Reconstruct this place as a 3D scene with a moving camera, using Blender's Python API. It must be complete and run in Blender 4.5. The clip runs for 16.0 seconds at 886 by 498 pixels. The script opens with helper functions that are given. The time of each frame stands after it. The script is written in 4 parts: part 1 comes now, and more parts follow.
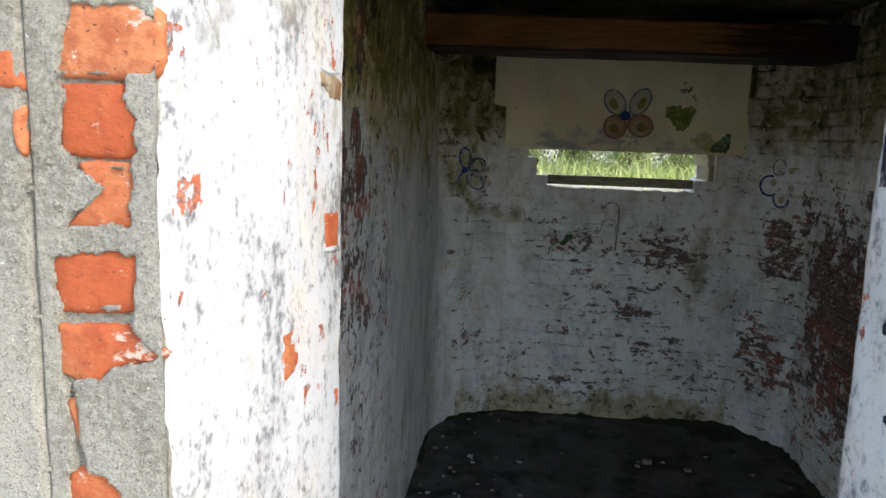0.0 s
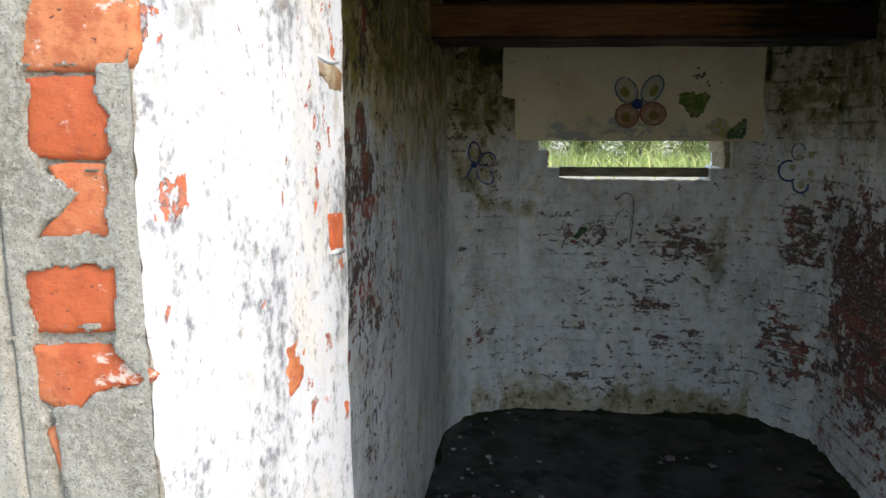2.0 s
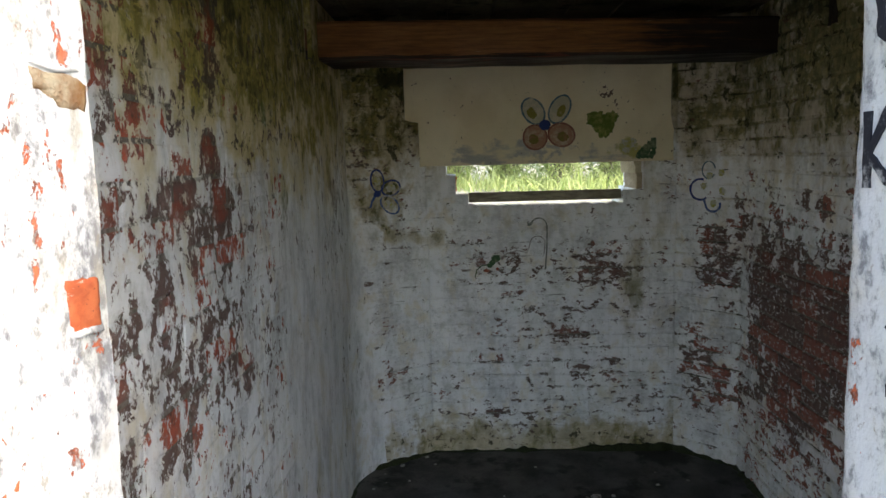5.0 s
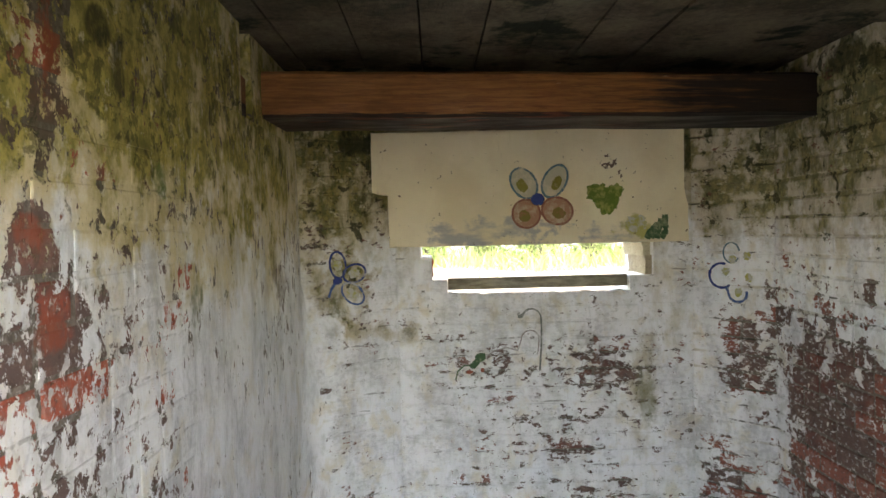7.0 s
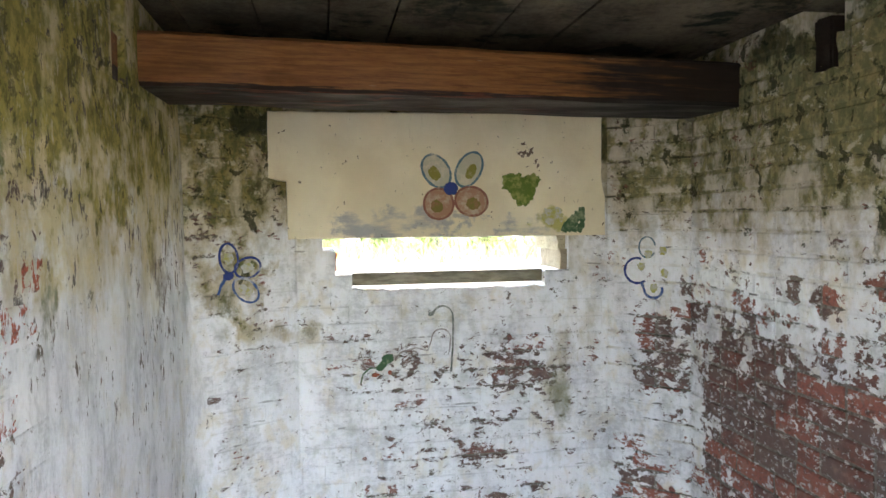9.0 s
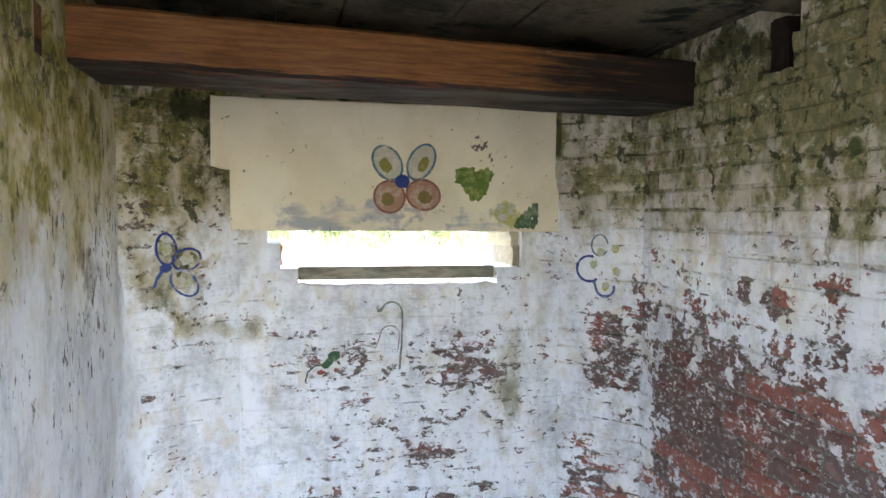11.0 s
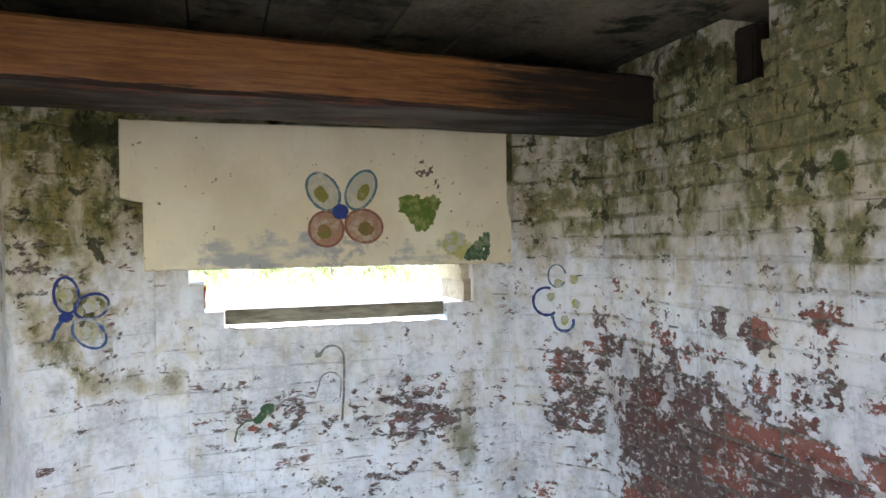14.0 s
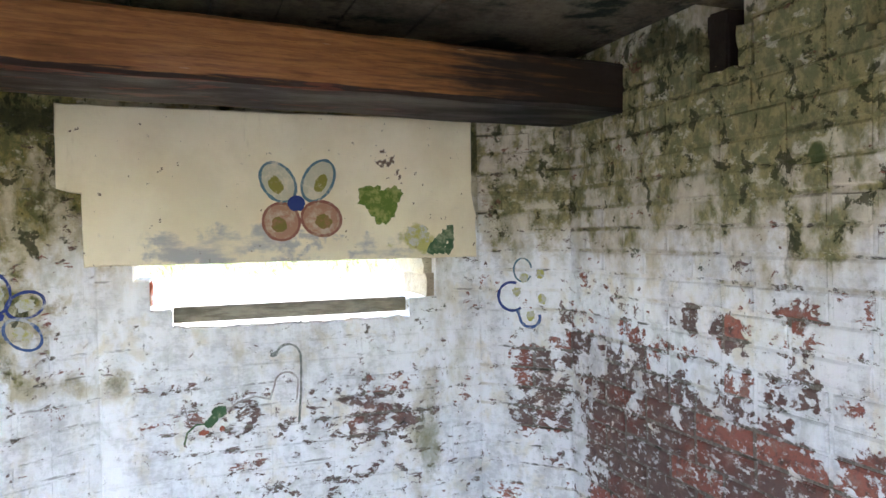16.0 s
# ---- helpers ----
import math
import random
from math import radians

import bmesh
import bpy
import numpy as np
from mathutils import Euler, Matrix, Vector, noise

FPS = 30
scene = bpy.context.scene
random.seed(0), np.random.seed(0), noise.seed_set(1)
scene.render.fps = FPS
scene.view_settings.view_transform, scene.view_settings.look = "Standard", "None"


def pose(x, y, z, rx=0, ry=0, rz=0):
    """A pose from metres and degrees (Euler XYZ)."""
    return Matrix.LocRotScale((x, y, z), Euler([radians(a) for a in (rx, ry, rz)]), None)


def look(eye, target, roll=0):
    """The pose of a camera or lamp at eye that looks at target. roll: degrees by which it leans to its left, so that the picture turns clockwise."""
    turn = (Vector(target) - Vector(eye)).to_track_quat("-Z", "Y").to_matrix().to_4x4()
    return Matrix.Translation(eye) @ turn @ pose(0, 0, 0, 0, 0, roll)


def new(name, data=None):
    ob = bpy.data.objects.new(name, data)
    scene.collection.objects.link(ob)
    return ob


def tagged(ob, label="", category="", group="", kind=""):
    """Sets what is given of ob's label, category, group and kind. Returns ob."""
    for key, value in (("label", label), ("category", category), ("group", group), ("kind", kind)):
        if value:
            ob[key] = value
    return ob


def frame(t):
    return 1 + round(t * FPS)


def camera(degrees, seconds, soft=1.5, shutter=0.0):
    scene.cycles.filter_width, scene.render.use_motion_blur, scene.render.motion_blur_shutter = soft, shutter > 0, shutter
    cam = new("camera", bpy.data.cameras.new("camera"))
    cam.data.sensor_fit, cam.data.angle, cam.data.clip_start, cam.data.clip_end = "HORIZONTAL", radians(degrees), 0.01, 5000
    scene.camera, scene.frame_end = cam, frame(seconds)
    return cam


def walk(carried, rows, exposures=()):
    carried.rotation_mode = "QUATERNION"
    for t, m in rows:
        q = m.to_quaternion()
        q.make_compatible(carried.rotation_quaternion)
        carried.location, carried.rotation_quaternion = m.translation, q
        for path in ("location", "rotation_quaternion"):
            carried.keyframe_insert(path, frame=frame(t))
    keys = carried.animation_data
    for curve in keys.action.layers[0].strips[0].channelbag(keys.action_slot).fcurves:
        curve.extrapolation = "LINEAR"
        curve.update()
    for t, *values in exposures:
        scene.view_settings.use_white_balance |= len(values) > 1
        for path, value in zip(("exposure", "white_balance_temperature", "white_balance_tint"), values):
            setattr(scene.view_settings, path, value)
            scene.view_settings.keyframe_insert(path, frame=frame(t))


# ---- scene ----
cam = camera(64.1, 16.0)
PATH = [
    (0, (0.449, -0.149, 1.701), (0.237, 1.814, 1.384), 1.9),
    (0.5, (0.433, -0.147, 1.7), (0.194, 1.814, 1.39), 2.5),
    (1, (0.429, -0.125, 1.705), (0.221, 1.84, 1.4), 1.7),
    (1.5, (0.426, -0.113, 1.696), (0.241, 1.847, 1.346), 1.1),
    (2, (0.436, -0.069, 1.692), (0.194, 1.89, 1.365), -0.0),
    (2.5, (0.468, 0.008, 1.684), (0.208, 1.961, 1.34), 0.0),
    (3, (0.505, 0.044, 1.686), (0.239, 2.001, 1.37), -1.1),
    (3.5, (0.546, 0.064, 1.698), (0.32, 2.034, 1.438), -1.6),
    (4, (0.571, 0.102, 1.699), (0.45, 2.081, 1.437), -0.6),
    (4.2, (0.585, 0.103, 1.699), (0.468, 2.081, 1.432), -0.8),
    (6.3, (0.485, 0.636, 1.675), (0.55, 2.633, 1.572), -2.6),
    (6.5, (0.507, 0.711, 1.687), (0.543, 2.71, 1.637), -2.2),
    (7, (0.544, 0.849, 1.716), (0.568, 2.848, 1.663), -1.4),
    (7.5, (0.496, 0.962, 1.717), (0.562, 2.959, 1.64), -0.9),
    (8, (0.44, 1.041, 1.742), (0.568, 3.036, 1.693), -2.3),
    (8.5, (0.453, 1.089, 1.72), (0.762, 3.062, 1.613), -1.3),
    (9, (0.49, 1.107, 1.715), (0.818, 3.079, 1.632), -0.7),
    (9.5, (0.508, 1.112, 1.718), (0.903, 3.07, 1.636), -0.3),
    (9.7, (0.507, 1.109, 1.72), (0.948, 3.057, 1.619), -0.2),
    (11.8, (0.531, 1.247, 1.7), (0.984, 3.193, 1.607), 0.7),
    (12, (0.548, 1.258, 1.698), (0.977, 3.209, 1.615), 0.4),
    (12.5, (0.57, 1.28, 1.701), (0.909, 3.25, 1.636), -0.9),
    (13, (0.579, 1.313, 1.702), (0.939, 3.279, 1.642), -1.9),
    (13.5, (0.585, 1.381, 1.69), (1.013, 3.333, 1.619), -1.9),
    (14, (0.579, 1.437, 1.712), (1.187, 3.342, 1.703), -1.0),
    (14.5, (0.567, 1.479, 1.701), (1.365, 3.311, 1.769), 0.3),
    (15, (0.576, 1.489, 1.708), (1.414, 3.303, 1.794), 0.3),
    (15.5, (0.596, 1.511, 1.717), (1.4, 3.342, 1.779), 0.3),
    (16, (0.622, 1.539, 1.727), (1.324, 3.411, 1.686), -1.0),
]
EXPOSURES = [(0, 2.05, 7200, 10), (4.2, 2.15, 7100, 10), (6.3, 3.75, 8400, 14), (7, 4.05, 8200, 15), (8, 4.5, 7700, 15), (9.7, 4.65, 7100, 16), (12, 4.83, 6700, 17), (14, 4.7, 6800, 17), (15, 4.75, 6800, 17), (16, 5.0, 6700, 17)]
walk(cam, [(t, look(eye, target, roll)) for t, eye, target, roll in PATH], EXPOSURES)

# ---- world, sun ----
world = bpy.data.worlds.new("sky")
scene.world = world
world.use_nodes = True
wt = world.node_tree
sky = wt.nodes.new("ShaderNodeTexSky")
sky.sky_type = "NISHITA"
sky.sun_disc = False
sky.sun_elevation, sky.sun_rotation = radians(38), radians(121)
wt.nodes["Background"].inputs[1].default_value = 0.15
wt.links.new(sky.outputs[0], wt.nodes["Background"].inputs[0])
sun_data = bpy.data.lights.new("sun", "SUN")
sun_data.energy, sun_data.angle, sun_data.color = 0.58, radians(10), (1.0, 0.95, 0.88)
sun = new("sun", sun_data)
sun.matrix_world = look((6.7, -4.1, 6.14), (0, 0, 0))


# ---- materials ----
class Nodes:
    """Short hands for building a node material."""

    def __init__(self, name):
        self.mat = bpy.data.materials.new(name)
        self.mat.use_nodes = True
        self.tree = self.mat.node_tree
        self.bsdf = self.tree.nodes["Principled BSDF"]
        self.ragged = None
        self.pos = self.node("ShaderNodeNewGeometry").outputs["Position"]

    def node(self, kind):
        return self.tree.nodes.new(kind)

    def put(self, socket, value):
        if hasattr(value, "is_linked"):
            self.tree.links.new(value, socket)
        elif isinstance(value, tuple) and len(value) == 3 and socket.type == "RGBA":
            socket.default_value = (*value, 1)
        else:
            socket.default_value = value

    def math(self, op, a, b=0.0, clamp=False):
        n = self.node("ShaderNodeMath")
        n.operation, n.use_clamp = op, clamp
        self.put(n.inputs[0], a)
        self.put(n.inputs[1], b)
        return n.outputs[0]

    def add(self, *v):
        r = v[0]
        for x in v[1:]:
            r = self.math("ADD", r, x)
        return r

    def mul(self, a, b):
        return self.math("MULTIPLY", a, b)

    def scaled(self, sx, sy, sz, off=0.0):
        n = self.node("ShaderNodeVectorMath")
        n.operation = "MULTIPLY_ADD"
        self.put(n.inputs[0], self.pos)
        n.inputs[1].default_value = (sx, sy, sz)
        n.inputs[2].default_value = (off, off * 1.7, off * 0.6)
        return n.outputs[0]

    def noise(self, vec, scale, detail=3.0, rough=0.55, distort=0.0):
        n = self.node("ShaderNodeTexNoise")
        self.put(n.inputs["Vector"], vec)
        n.inputs["Scale"].default_value = scale
        n.inputs["Detail"].default_value = detail
        n.inputs["Roughness"].default_value = rough
        n.inputs["Distortion"].default_value = distort
        return n.outputs[0]

    def remap(self, v, a, b, c=0.0, d=1.0, smooth=True):
        n = self.node("ShaderNodeMapRange")
        n.interpolation_type = "SMOOTHSTEP" if smooth else "LINEAR"
        self.put(n.inputs[0], v)
        for k, x in zip((1, 2, 3, 4), (a, b, c, d)):
            n.inputs[k].default_value = x
        return n.outputs[0]

    def mix(self, f, a, b, mode="MIX"):
        n = self.node("ShaderNodeMix")
        n.data_type, n.blend_type = "RGBA", mode
        self.put(n.inputs[0], f)
        self.put(n.inputs[6], a)
        self.put(n.inputs[7], b)
        return n.outputs[2]

    def part_of(self, axis):
        n = self.node("ShaderNodeSeparateXYZ")
        self.put(n.inputs[0], self.pos)
        return n.outputs["XYZ".index(axis)]

    def random(self):
        return self.node("ShaderNodeObjectInfo").outputs["Random"]

    def island(self):
        return self.node("ShaderNodeNewGeometry").outputs["Random Per Island"]

    def blob(self, centre, size, gain):
        """A soft stain at a place; size gives its half axes."""
        n = self.node("ShaderNodeVectorMath")
        n.operation = "SUBTRACT"
        self.put(n.inputs[0], self.pos)
        n.inputs[1].default_value = centre
        d = self.node("ShaderNodeVectorMath")
        d.operation = "DIVIDE"
        self.put(d.inputs[0], n.outputs[0])
        d.inputs[1].default_value = size
        e = self.node("ShaderNodeVectorMath")
        e.operation = "LENGTH"
        self.put(e.inputs[0], d.outputs[0])
        if self.ragged is None:
            n1 = self.noise(self.scaled(1, 1, 1, 31.0), 9.0, 5.0, 0.62)
            self.ragged = self.mul(self.math("SUBTRACT", n1, 0.5), 2.6)
        small = sorted(size)[1] < 0.09
        edge = self.mul(self.ragged, 0.45) if small else self.ragged
        return self.remap(self.add(e.outputs["Value"], edge), 0.45 if small else 0.25, 1.15, gain, 0.0)

    def finish(self, color, rough=0.85, height=None, strength=0.5, distance=0.004, metallic=0.0, spec=0.3):
        self.put(self.bsdf.inputs["Base Color"], color)
        self.put(self.bsdf.inputs["Roughness"], rough)
        self.put(self.bsdf.inputs["Metallic"], metallic)
        self.put(self.bsdf.inputs["Specular IOR Level"], spec)
        if height is not None:
            b = self.node("ShaderNodeBump")
            b.inputs["Strength"].default_value = strength
            b.inputs["Distance"].default_value = distance
            self.put(b.inputs["Height"], height)
            self.put(self.bsdf.inputs["Normal"], b.outputs[0])
        return self.mat


COURSE = 0.0755


def whitewash(name, under, peel, blobs, moss, streak, bare=(0.30, 0.075, 0.042), joints=0.05, moss_z=(1.4, 2.25), mottle=0.4, tan=((0.56, 0.49, 0.33), (0.36, 0.31, 0.20)), olive=((0.25, 0.21, 0.06), (0.085, 0.095, 0.022)), green_joints=0.0, pale=(0.90, 0.91, 0.93), cracks=0.0, clumps=0.0, grime=(0.36, 0.36, 0.37), warmth=1.0, red=0.50, spots=()):
    """Flaking limewash over brick or mortar, with algae in the damp upper part."""
    m = Nodes(name)
    flakes = m.noise(m.scaled(*streak, 3.1), 26.0, 8.0, 0.70, 0.35)
    clouds = m.noise(m.scaled(1, 1, 1, 8.0), 3.2, 4.0, 0.6)
    z = m.part_of("Z")
    row = m.math("FRACT", m.mul(z, 1 / COURSE))
    joint = m.remap(m.math("ABSOLUTE", m.math("SUBTRACT", row, 0.5)), 0.36, 0.48)
    scuff = m.noise(m.scaled(streak[0], streak[1], streak[2], 17.0), 48.0, 6.0, 0.70)
    level = m.add(m.remap(flakes, 0.0, 1.0, -0.22, 1.22, False), m.mul(m.math("SUBTRACT", clouds, 0.5), 0.55), m.mul(joint, joints))
    for centre, size, gain in blobs:
        level = m.math("ADD", level, m.blob(centre, size, gain))
    if under == "brick":
        level = m.math("ADD", level, m.remap(m.random(), 0.80, 1.0, 0.0, 0.06))
    bare_mask = m.mul(m.remap(level, peel - 0.008, peel + 0.014), m.remap(scuff, 0.545, 0.615, 1.0, 0.10))
    # the ground under the paint
    grain = m.noise(m.scaled(1, 1, 1, 1.3), 60.0, 5.0, 0.65)
    tone = m.noise(m.scaled(1, 1, 2.2, 5.0), 5.5, 3.0, 0.6)
    if under == "brick":
        rnd = m.random()
        base = m.mix(m.remap(m.add(m.mul(rnd, 0.8), m.mul(tone, 0.5)), 0.35, 1.0), tuple(c * 0.62 for c in bare), tuple(min(1, c * 1.4) for c in bare))
        base = m.mix(m.remap(grain, 0.45, 0.75), base, (0.13, 0.085, 0.072))
        base = m.mix(m.remap(m.add(m.mul(tone, 0.55), m.mul(rnd, 0.45)), red, red + 0.20), (0.165, 0.112, 0.100), base)
        weather = m.noise(m.scaled(1, 1, 1.2, 63.0), 19.0, 6.0, 0.7)
        base = m.mix(m.remap(weather, 0.50, 0.68, 0.0, 0.6), base, (0.36, 0.235, 0.205))
        base = m.mix(m.remap(weather, 0.30, 0.44, 0.8, 0.0), base, (0.075, 0.052, 0.042))
    else:
        base = m.mix(m.remap(grain, 0.3, 0.7), (0.27, 0.24, 0.21), (0.12, 0.10, 0.085))
    # the limewash, yellowed and greyed unevenly
    dirt = m.noise(m.scaled(1.4, 1.4, 0.7, 2.2), 5.0, 6.0, 0.62)
    runs = m.noise(m.scaled(7, 7, 0.8, 4.4), 2.6, 5.0, 0.6)
    fine = m.noise(m.scaled(1, 1, 0.8, 6.6), 34.0, 6.0, 0.7)
    wash = m.mix(m.remap(dirt, 0.40, 0.72), pale, tuple(c * 0.80 for c in pale))
    wash = m.mix(m.remap(runs, 0.55, 0.80, 0.0, 0.35), wash, (0.56, 0.53, 0.46))
    stain = m.noise(m.scaled(1, 1, 0.8, 71.0), 8.5, 6.0, 0.66, 0.3)
    wash = m.mix(m.remap(stain, 0.50, 0.68, 0.0, 0.6 * warmth), wash, (0.70, 0.62, 0.47))
    wash = m.mix(m.remap(stain, 0.32, 0.46, 0.55 * warmth, 0.0), wash, (0.52, 0.54, 0.50))
    worn = m.add(m.mul(scuff, 0.55), m.mul(dirt, 0.45))
    wash = m.mix(m.remap(worn, 0.49, 0.61, 0.0, mottle), wash, grime)
    wash = m.mix(m.remap(fine, 0.63, 0.69, 0.0, 0.7), wash, (0.24, 0.22, 0.19))
    # algae: a tan film, olive patches in it, pale scabs of paint left, dark clumps
    mid = m.noise(m.scaled(1.1, 1.1, 0.75, 15.0), 8.0, 7.0, 0.68, 0.3)
    cover = m.add(m.remap(z, moss_z[0], moss_z[1], 0.0, 0.72, False), m.mul(m.math("SUBTRACT", m.noise(m.scaled(1.2, 1.2, 0.55, 11.0), 4.5, 7.0, 0.66), 0.5), 1.7), m.mul(m.mul(joint, green_joints), m.remap(m.noise(m.scaled(1, 1, 1.6, 27.0), 3.5, 5.0, 0.65), 0.42, 0.62)))
    for centre, size, gain in moss:
        cover = m.math("ADD", cover, m.blob(centre, size, gain))
    film = m.mix(m.remap(m.noise(m.scaled(1, 1, 0.8, 33.0), 10.0, 6.0, 0.7), 0.38, 0.66), tan[0], tan[1])
    wash = m.mix(m.remap(cover, 0.02, 0.62, 0.0, 0.92), wash, film)
    green = m.mix(m.remap(fine, 0.42, 0.62), olive[1], olive[0])
    wash = m.mix(m.remap(m.add(cover, m.mul(m.math("SUBTRACT", mid, 0.5), 2.4)), 0.50, 1.05, 0.0, 0.9), wash, green)
    scab = m.noise(m.scaled(streak[0], streak[1], streak[2], 53.0), 17.0, 7.0, 0.72)
    wash = m.mix(m.mul(m.remap(scab, 0.56, 0.62), m.remap(cover, 0.1, 0.5, 0.0, 0.62)), wash, (0.64, 0.59, 0.46))
    base = m.mix(m.remap(cover, 0.35, 0.8, 0.0, 0.6), base, (0.085, 0.075, 0.035))
    colour = m.mix(bare_mask, wash, base)
    if cracks:
        slit = m.remap(m.math("ABSOLUTE", m.math("SUBTRACT", m.add(row, m.mul(m.math("SUBTRACT", clouds, 0.5), 0.5)), 0.5)), 0.43, 0.47)
        where = m.remap(m.noise(m.scaled(1, 1, 2.5, 41.0), 6.0, 6.0, 0.7), 0.55, 0.62, 0.0, cracks)
        colour = m.mix(m.mul(slit, where), colour, (0.035, 0.034, 0.018))
    if clumps:
        tuft = m.noise(m.scaled(1, 1, 0.9, 47.0), 13.0, 7.0, 0.72, 0.4)
        colour = m.mix(m.remap(m.add(tuft, m.mul(m.math("MINIMUM", cover, 1.1), 0.11)), 0.665, 0.70, 0.0, clumps), colour, (0.035, 0.040, 0.016))
    for centre, size, gain, tint in spots:
        colour = m.mix(m.remap(m.add(m.blob(centre, size, gain), m.mul(m.math("SUBTRACT", fine, 0.5), 0.9), m.mul(m.math("SUBTRACT", mid, 0.5), 1.5)), 0.26, 0.66, 0.0, 0.85 if sorted(size)[1] < 0.15 else 0.65), colour, tint)
    height = m.add(m.mul(m.math("SUBTRACT", 1.0, bare_mask), 0.6), m.mul(grain, 0.3), m.mul(fine, 0.5), m.mul(dirt, 0.8), m.mul(mid, 0.5))
    return m.finish(colour, m.remap(cover, 0.2, 0.8, 0.8, 0.95), height, 0.85, 0.006, spec=0.2)


def concrete(name, light, dark, scale=1.0, relief=0.006, tint=None, tint_level=0.55):
    m = Nodes(name)
    big = m.noise(m.scaled(1, 1, 1, 2.0), 3.0 * scale, 6.0, 0.62)
    small = m.noise(m.scaled(1, 1, 1, 5.0), 55.0 * scale, 6.0, 0.72)
    pits = m.noise(m.scaled(1, 1, 1, 9.0), 140.0 * scale, 2.0, 0.5)
    col = m.mix(m.remap(m.add(m.mul(big, 0.7), m.mul(small, 0.3)), 0.36, 0.64), dark, light)
    col = m.mix(m.remap(pits, 0.62, 0.72, 0.0, 0.6), col, tuple(c * 0.45 for c in dark))
    if tint:
        col = m.mix(m.remap(m.noise(m.scaled(1, 1, 1, 13.0), 4.0, 6.0, 0.66), tint_level, tint_level + 0.12), col, tint)
    return m.finish(col, 0.9, m.add(m.mul(big, 0.6), m.mul(small, 0.8), m.mul(pits, 0.4)), 0.9, relief, spec=0.25)


def timber(name, light, dark, along=(0.5, 22, 22), rot=0.0):
    m = Nodes(name)
    grain = m.noise(m.scaled(*along, 2.0), 4.0, 6.0, 0.62, 0.3)
    patch = m.noise(m.scaled(1.6, 4, 4, 6.0), 2.0, 5.0, 0.6)
    lines = m.noise(m.scaled(along[0] * 0.6, along[1] * 2, along[2] * 2, 7.0), 6.0, 3.0, 0.6)
    col = m.mix(m.remap(grain, 0.30, 0.70), dark, light)
    col = m.mix(m.remap(lines, 0.56, 0.66, 0.0, 0.45), col, tuple(c * 0.5 for c in dark))
    col = m.mix(m.remap(patch, 0.50, 0.72, 0.0, 0.6), col, tuple(c * 0.6 for c in dark))
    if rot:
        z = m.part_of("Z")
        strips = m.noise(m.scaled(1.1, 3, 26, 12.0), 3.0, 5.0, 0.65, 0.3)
        # rotten lower edge; its near-black also covers the whole underside
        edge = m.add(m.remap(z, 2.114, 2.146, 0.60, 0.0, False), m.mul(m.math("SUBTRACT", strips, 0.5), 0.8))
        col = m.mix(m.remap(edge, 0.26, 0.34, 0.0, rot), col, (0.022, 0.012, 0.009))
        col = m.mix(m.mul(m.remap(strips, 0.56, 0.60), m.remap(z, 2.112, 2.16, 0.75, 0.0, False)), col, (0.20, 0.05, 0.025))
        # blackens gradually towards the right end
        dark_end = m.add(m.remap(m.part_of("X"), 0.85, 1.8, 0.0, 0.85, False), m.mul(m.math("SUBTRACT", strips, 0.5), 1.3), m.mul(m.math("SUBTRACT", patch, 0.5), 0.8))
        col = m.mix(m.remap(dark_end, 0.22, 0.72, 0.0, 0.95), col, (0.012, 0.010, 0.009))
        scratch = m.noise(m.scaled(2.2, 20, 46, 23.0), 2.4, 3.0, 0.5)
        col = m.mix(m.remap(scratch, 0.735, 0.75, 0.0, 0.6), col, (0.52, 0.42, 0.30))
    return m.finish(col, m.remap(patch, 0.3, 0.7, 0.45, 0.8), m.add(grain, m.mul(lines, 0.6)), 0.5, 0.003, spec=0.35)


def plain(name, colour, rough=0.8, wear=0.25, scale=40.0, worn=None):
    m = Nodes(name)
    n = m.noise(m.scaled(1, 1, 1, 3.0), scale, 5.0, 0.65)
    return m.finish(m.mix(m.remap(n, 0.42, 0.7, 0.0, wear * 2), colour, worn or tuple(c * 0.5 for c in colour)), rough, n, 0.3, 0.002)


def leafy(name, a, b):
    m = Nodes(name)
    col = m.mix(m.island(), a, b)
    mat = m.finish(col, 0.55, spec=0.4)
    t = m.node("ShaderNodeBsdfTranslucent")
    m.put(t.inputs[0], m.mix(0.5, col, (0.38, 0.43, 0.17)))
    s = m.node("ShaderNodeMixShader")
    s.inputs[0].default_value = 0.45
    m.tree.links.new(m.bsdf.outputs[0], s.inputs[1])
    m.tree.links.new(t.outputs[0], s.inputs[2])
    m.tree.links.new(s.outputs[0], m.tree.nodes["Material Output"].inputs[0])
    return mat


LEFT_PEEL = [((-0.03, 1.65, 1.35), (0.5, 0.70, 0.58), 0.175), ((-0.03, 1.93, 2.04), (0.5, 0.08, 0.18), 0.4), ((-0.03, 1.87, 1.73), (0.5, 0.06, 0.08), 0.2), ((-0.03, 1.93, 1.585), (0.5, 0.09, 0.06), 0.26), ((-0.03, 1.71, 1.635), (0.5, 0.07, 0.05), 0.26), ((-0.03, 1.57, 1.45), (0.5, 0.05, 0.06), 0.22), ((-0.03, 1.54, 1.15), (0.5, 0.05, 0.07), 0.22), ((-0.03, 2.07, 1.11), (0.5, 0.07, 0.05), 0.2), ((-0.03, 3.5, 1.45), (0.5, 0.25, 0.28), 0.14), ((-0.03, 2.9, 0.9), (0.5, 0.8, 0.6), -0.04)]
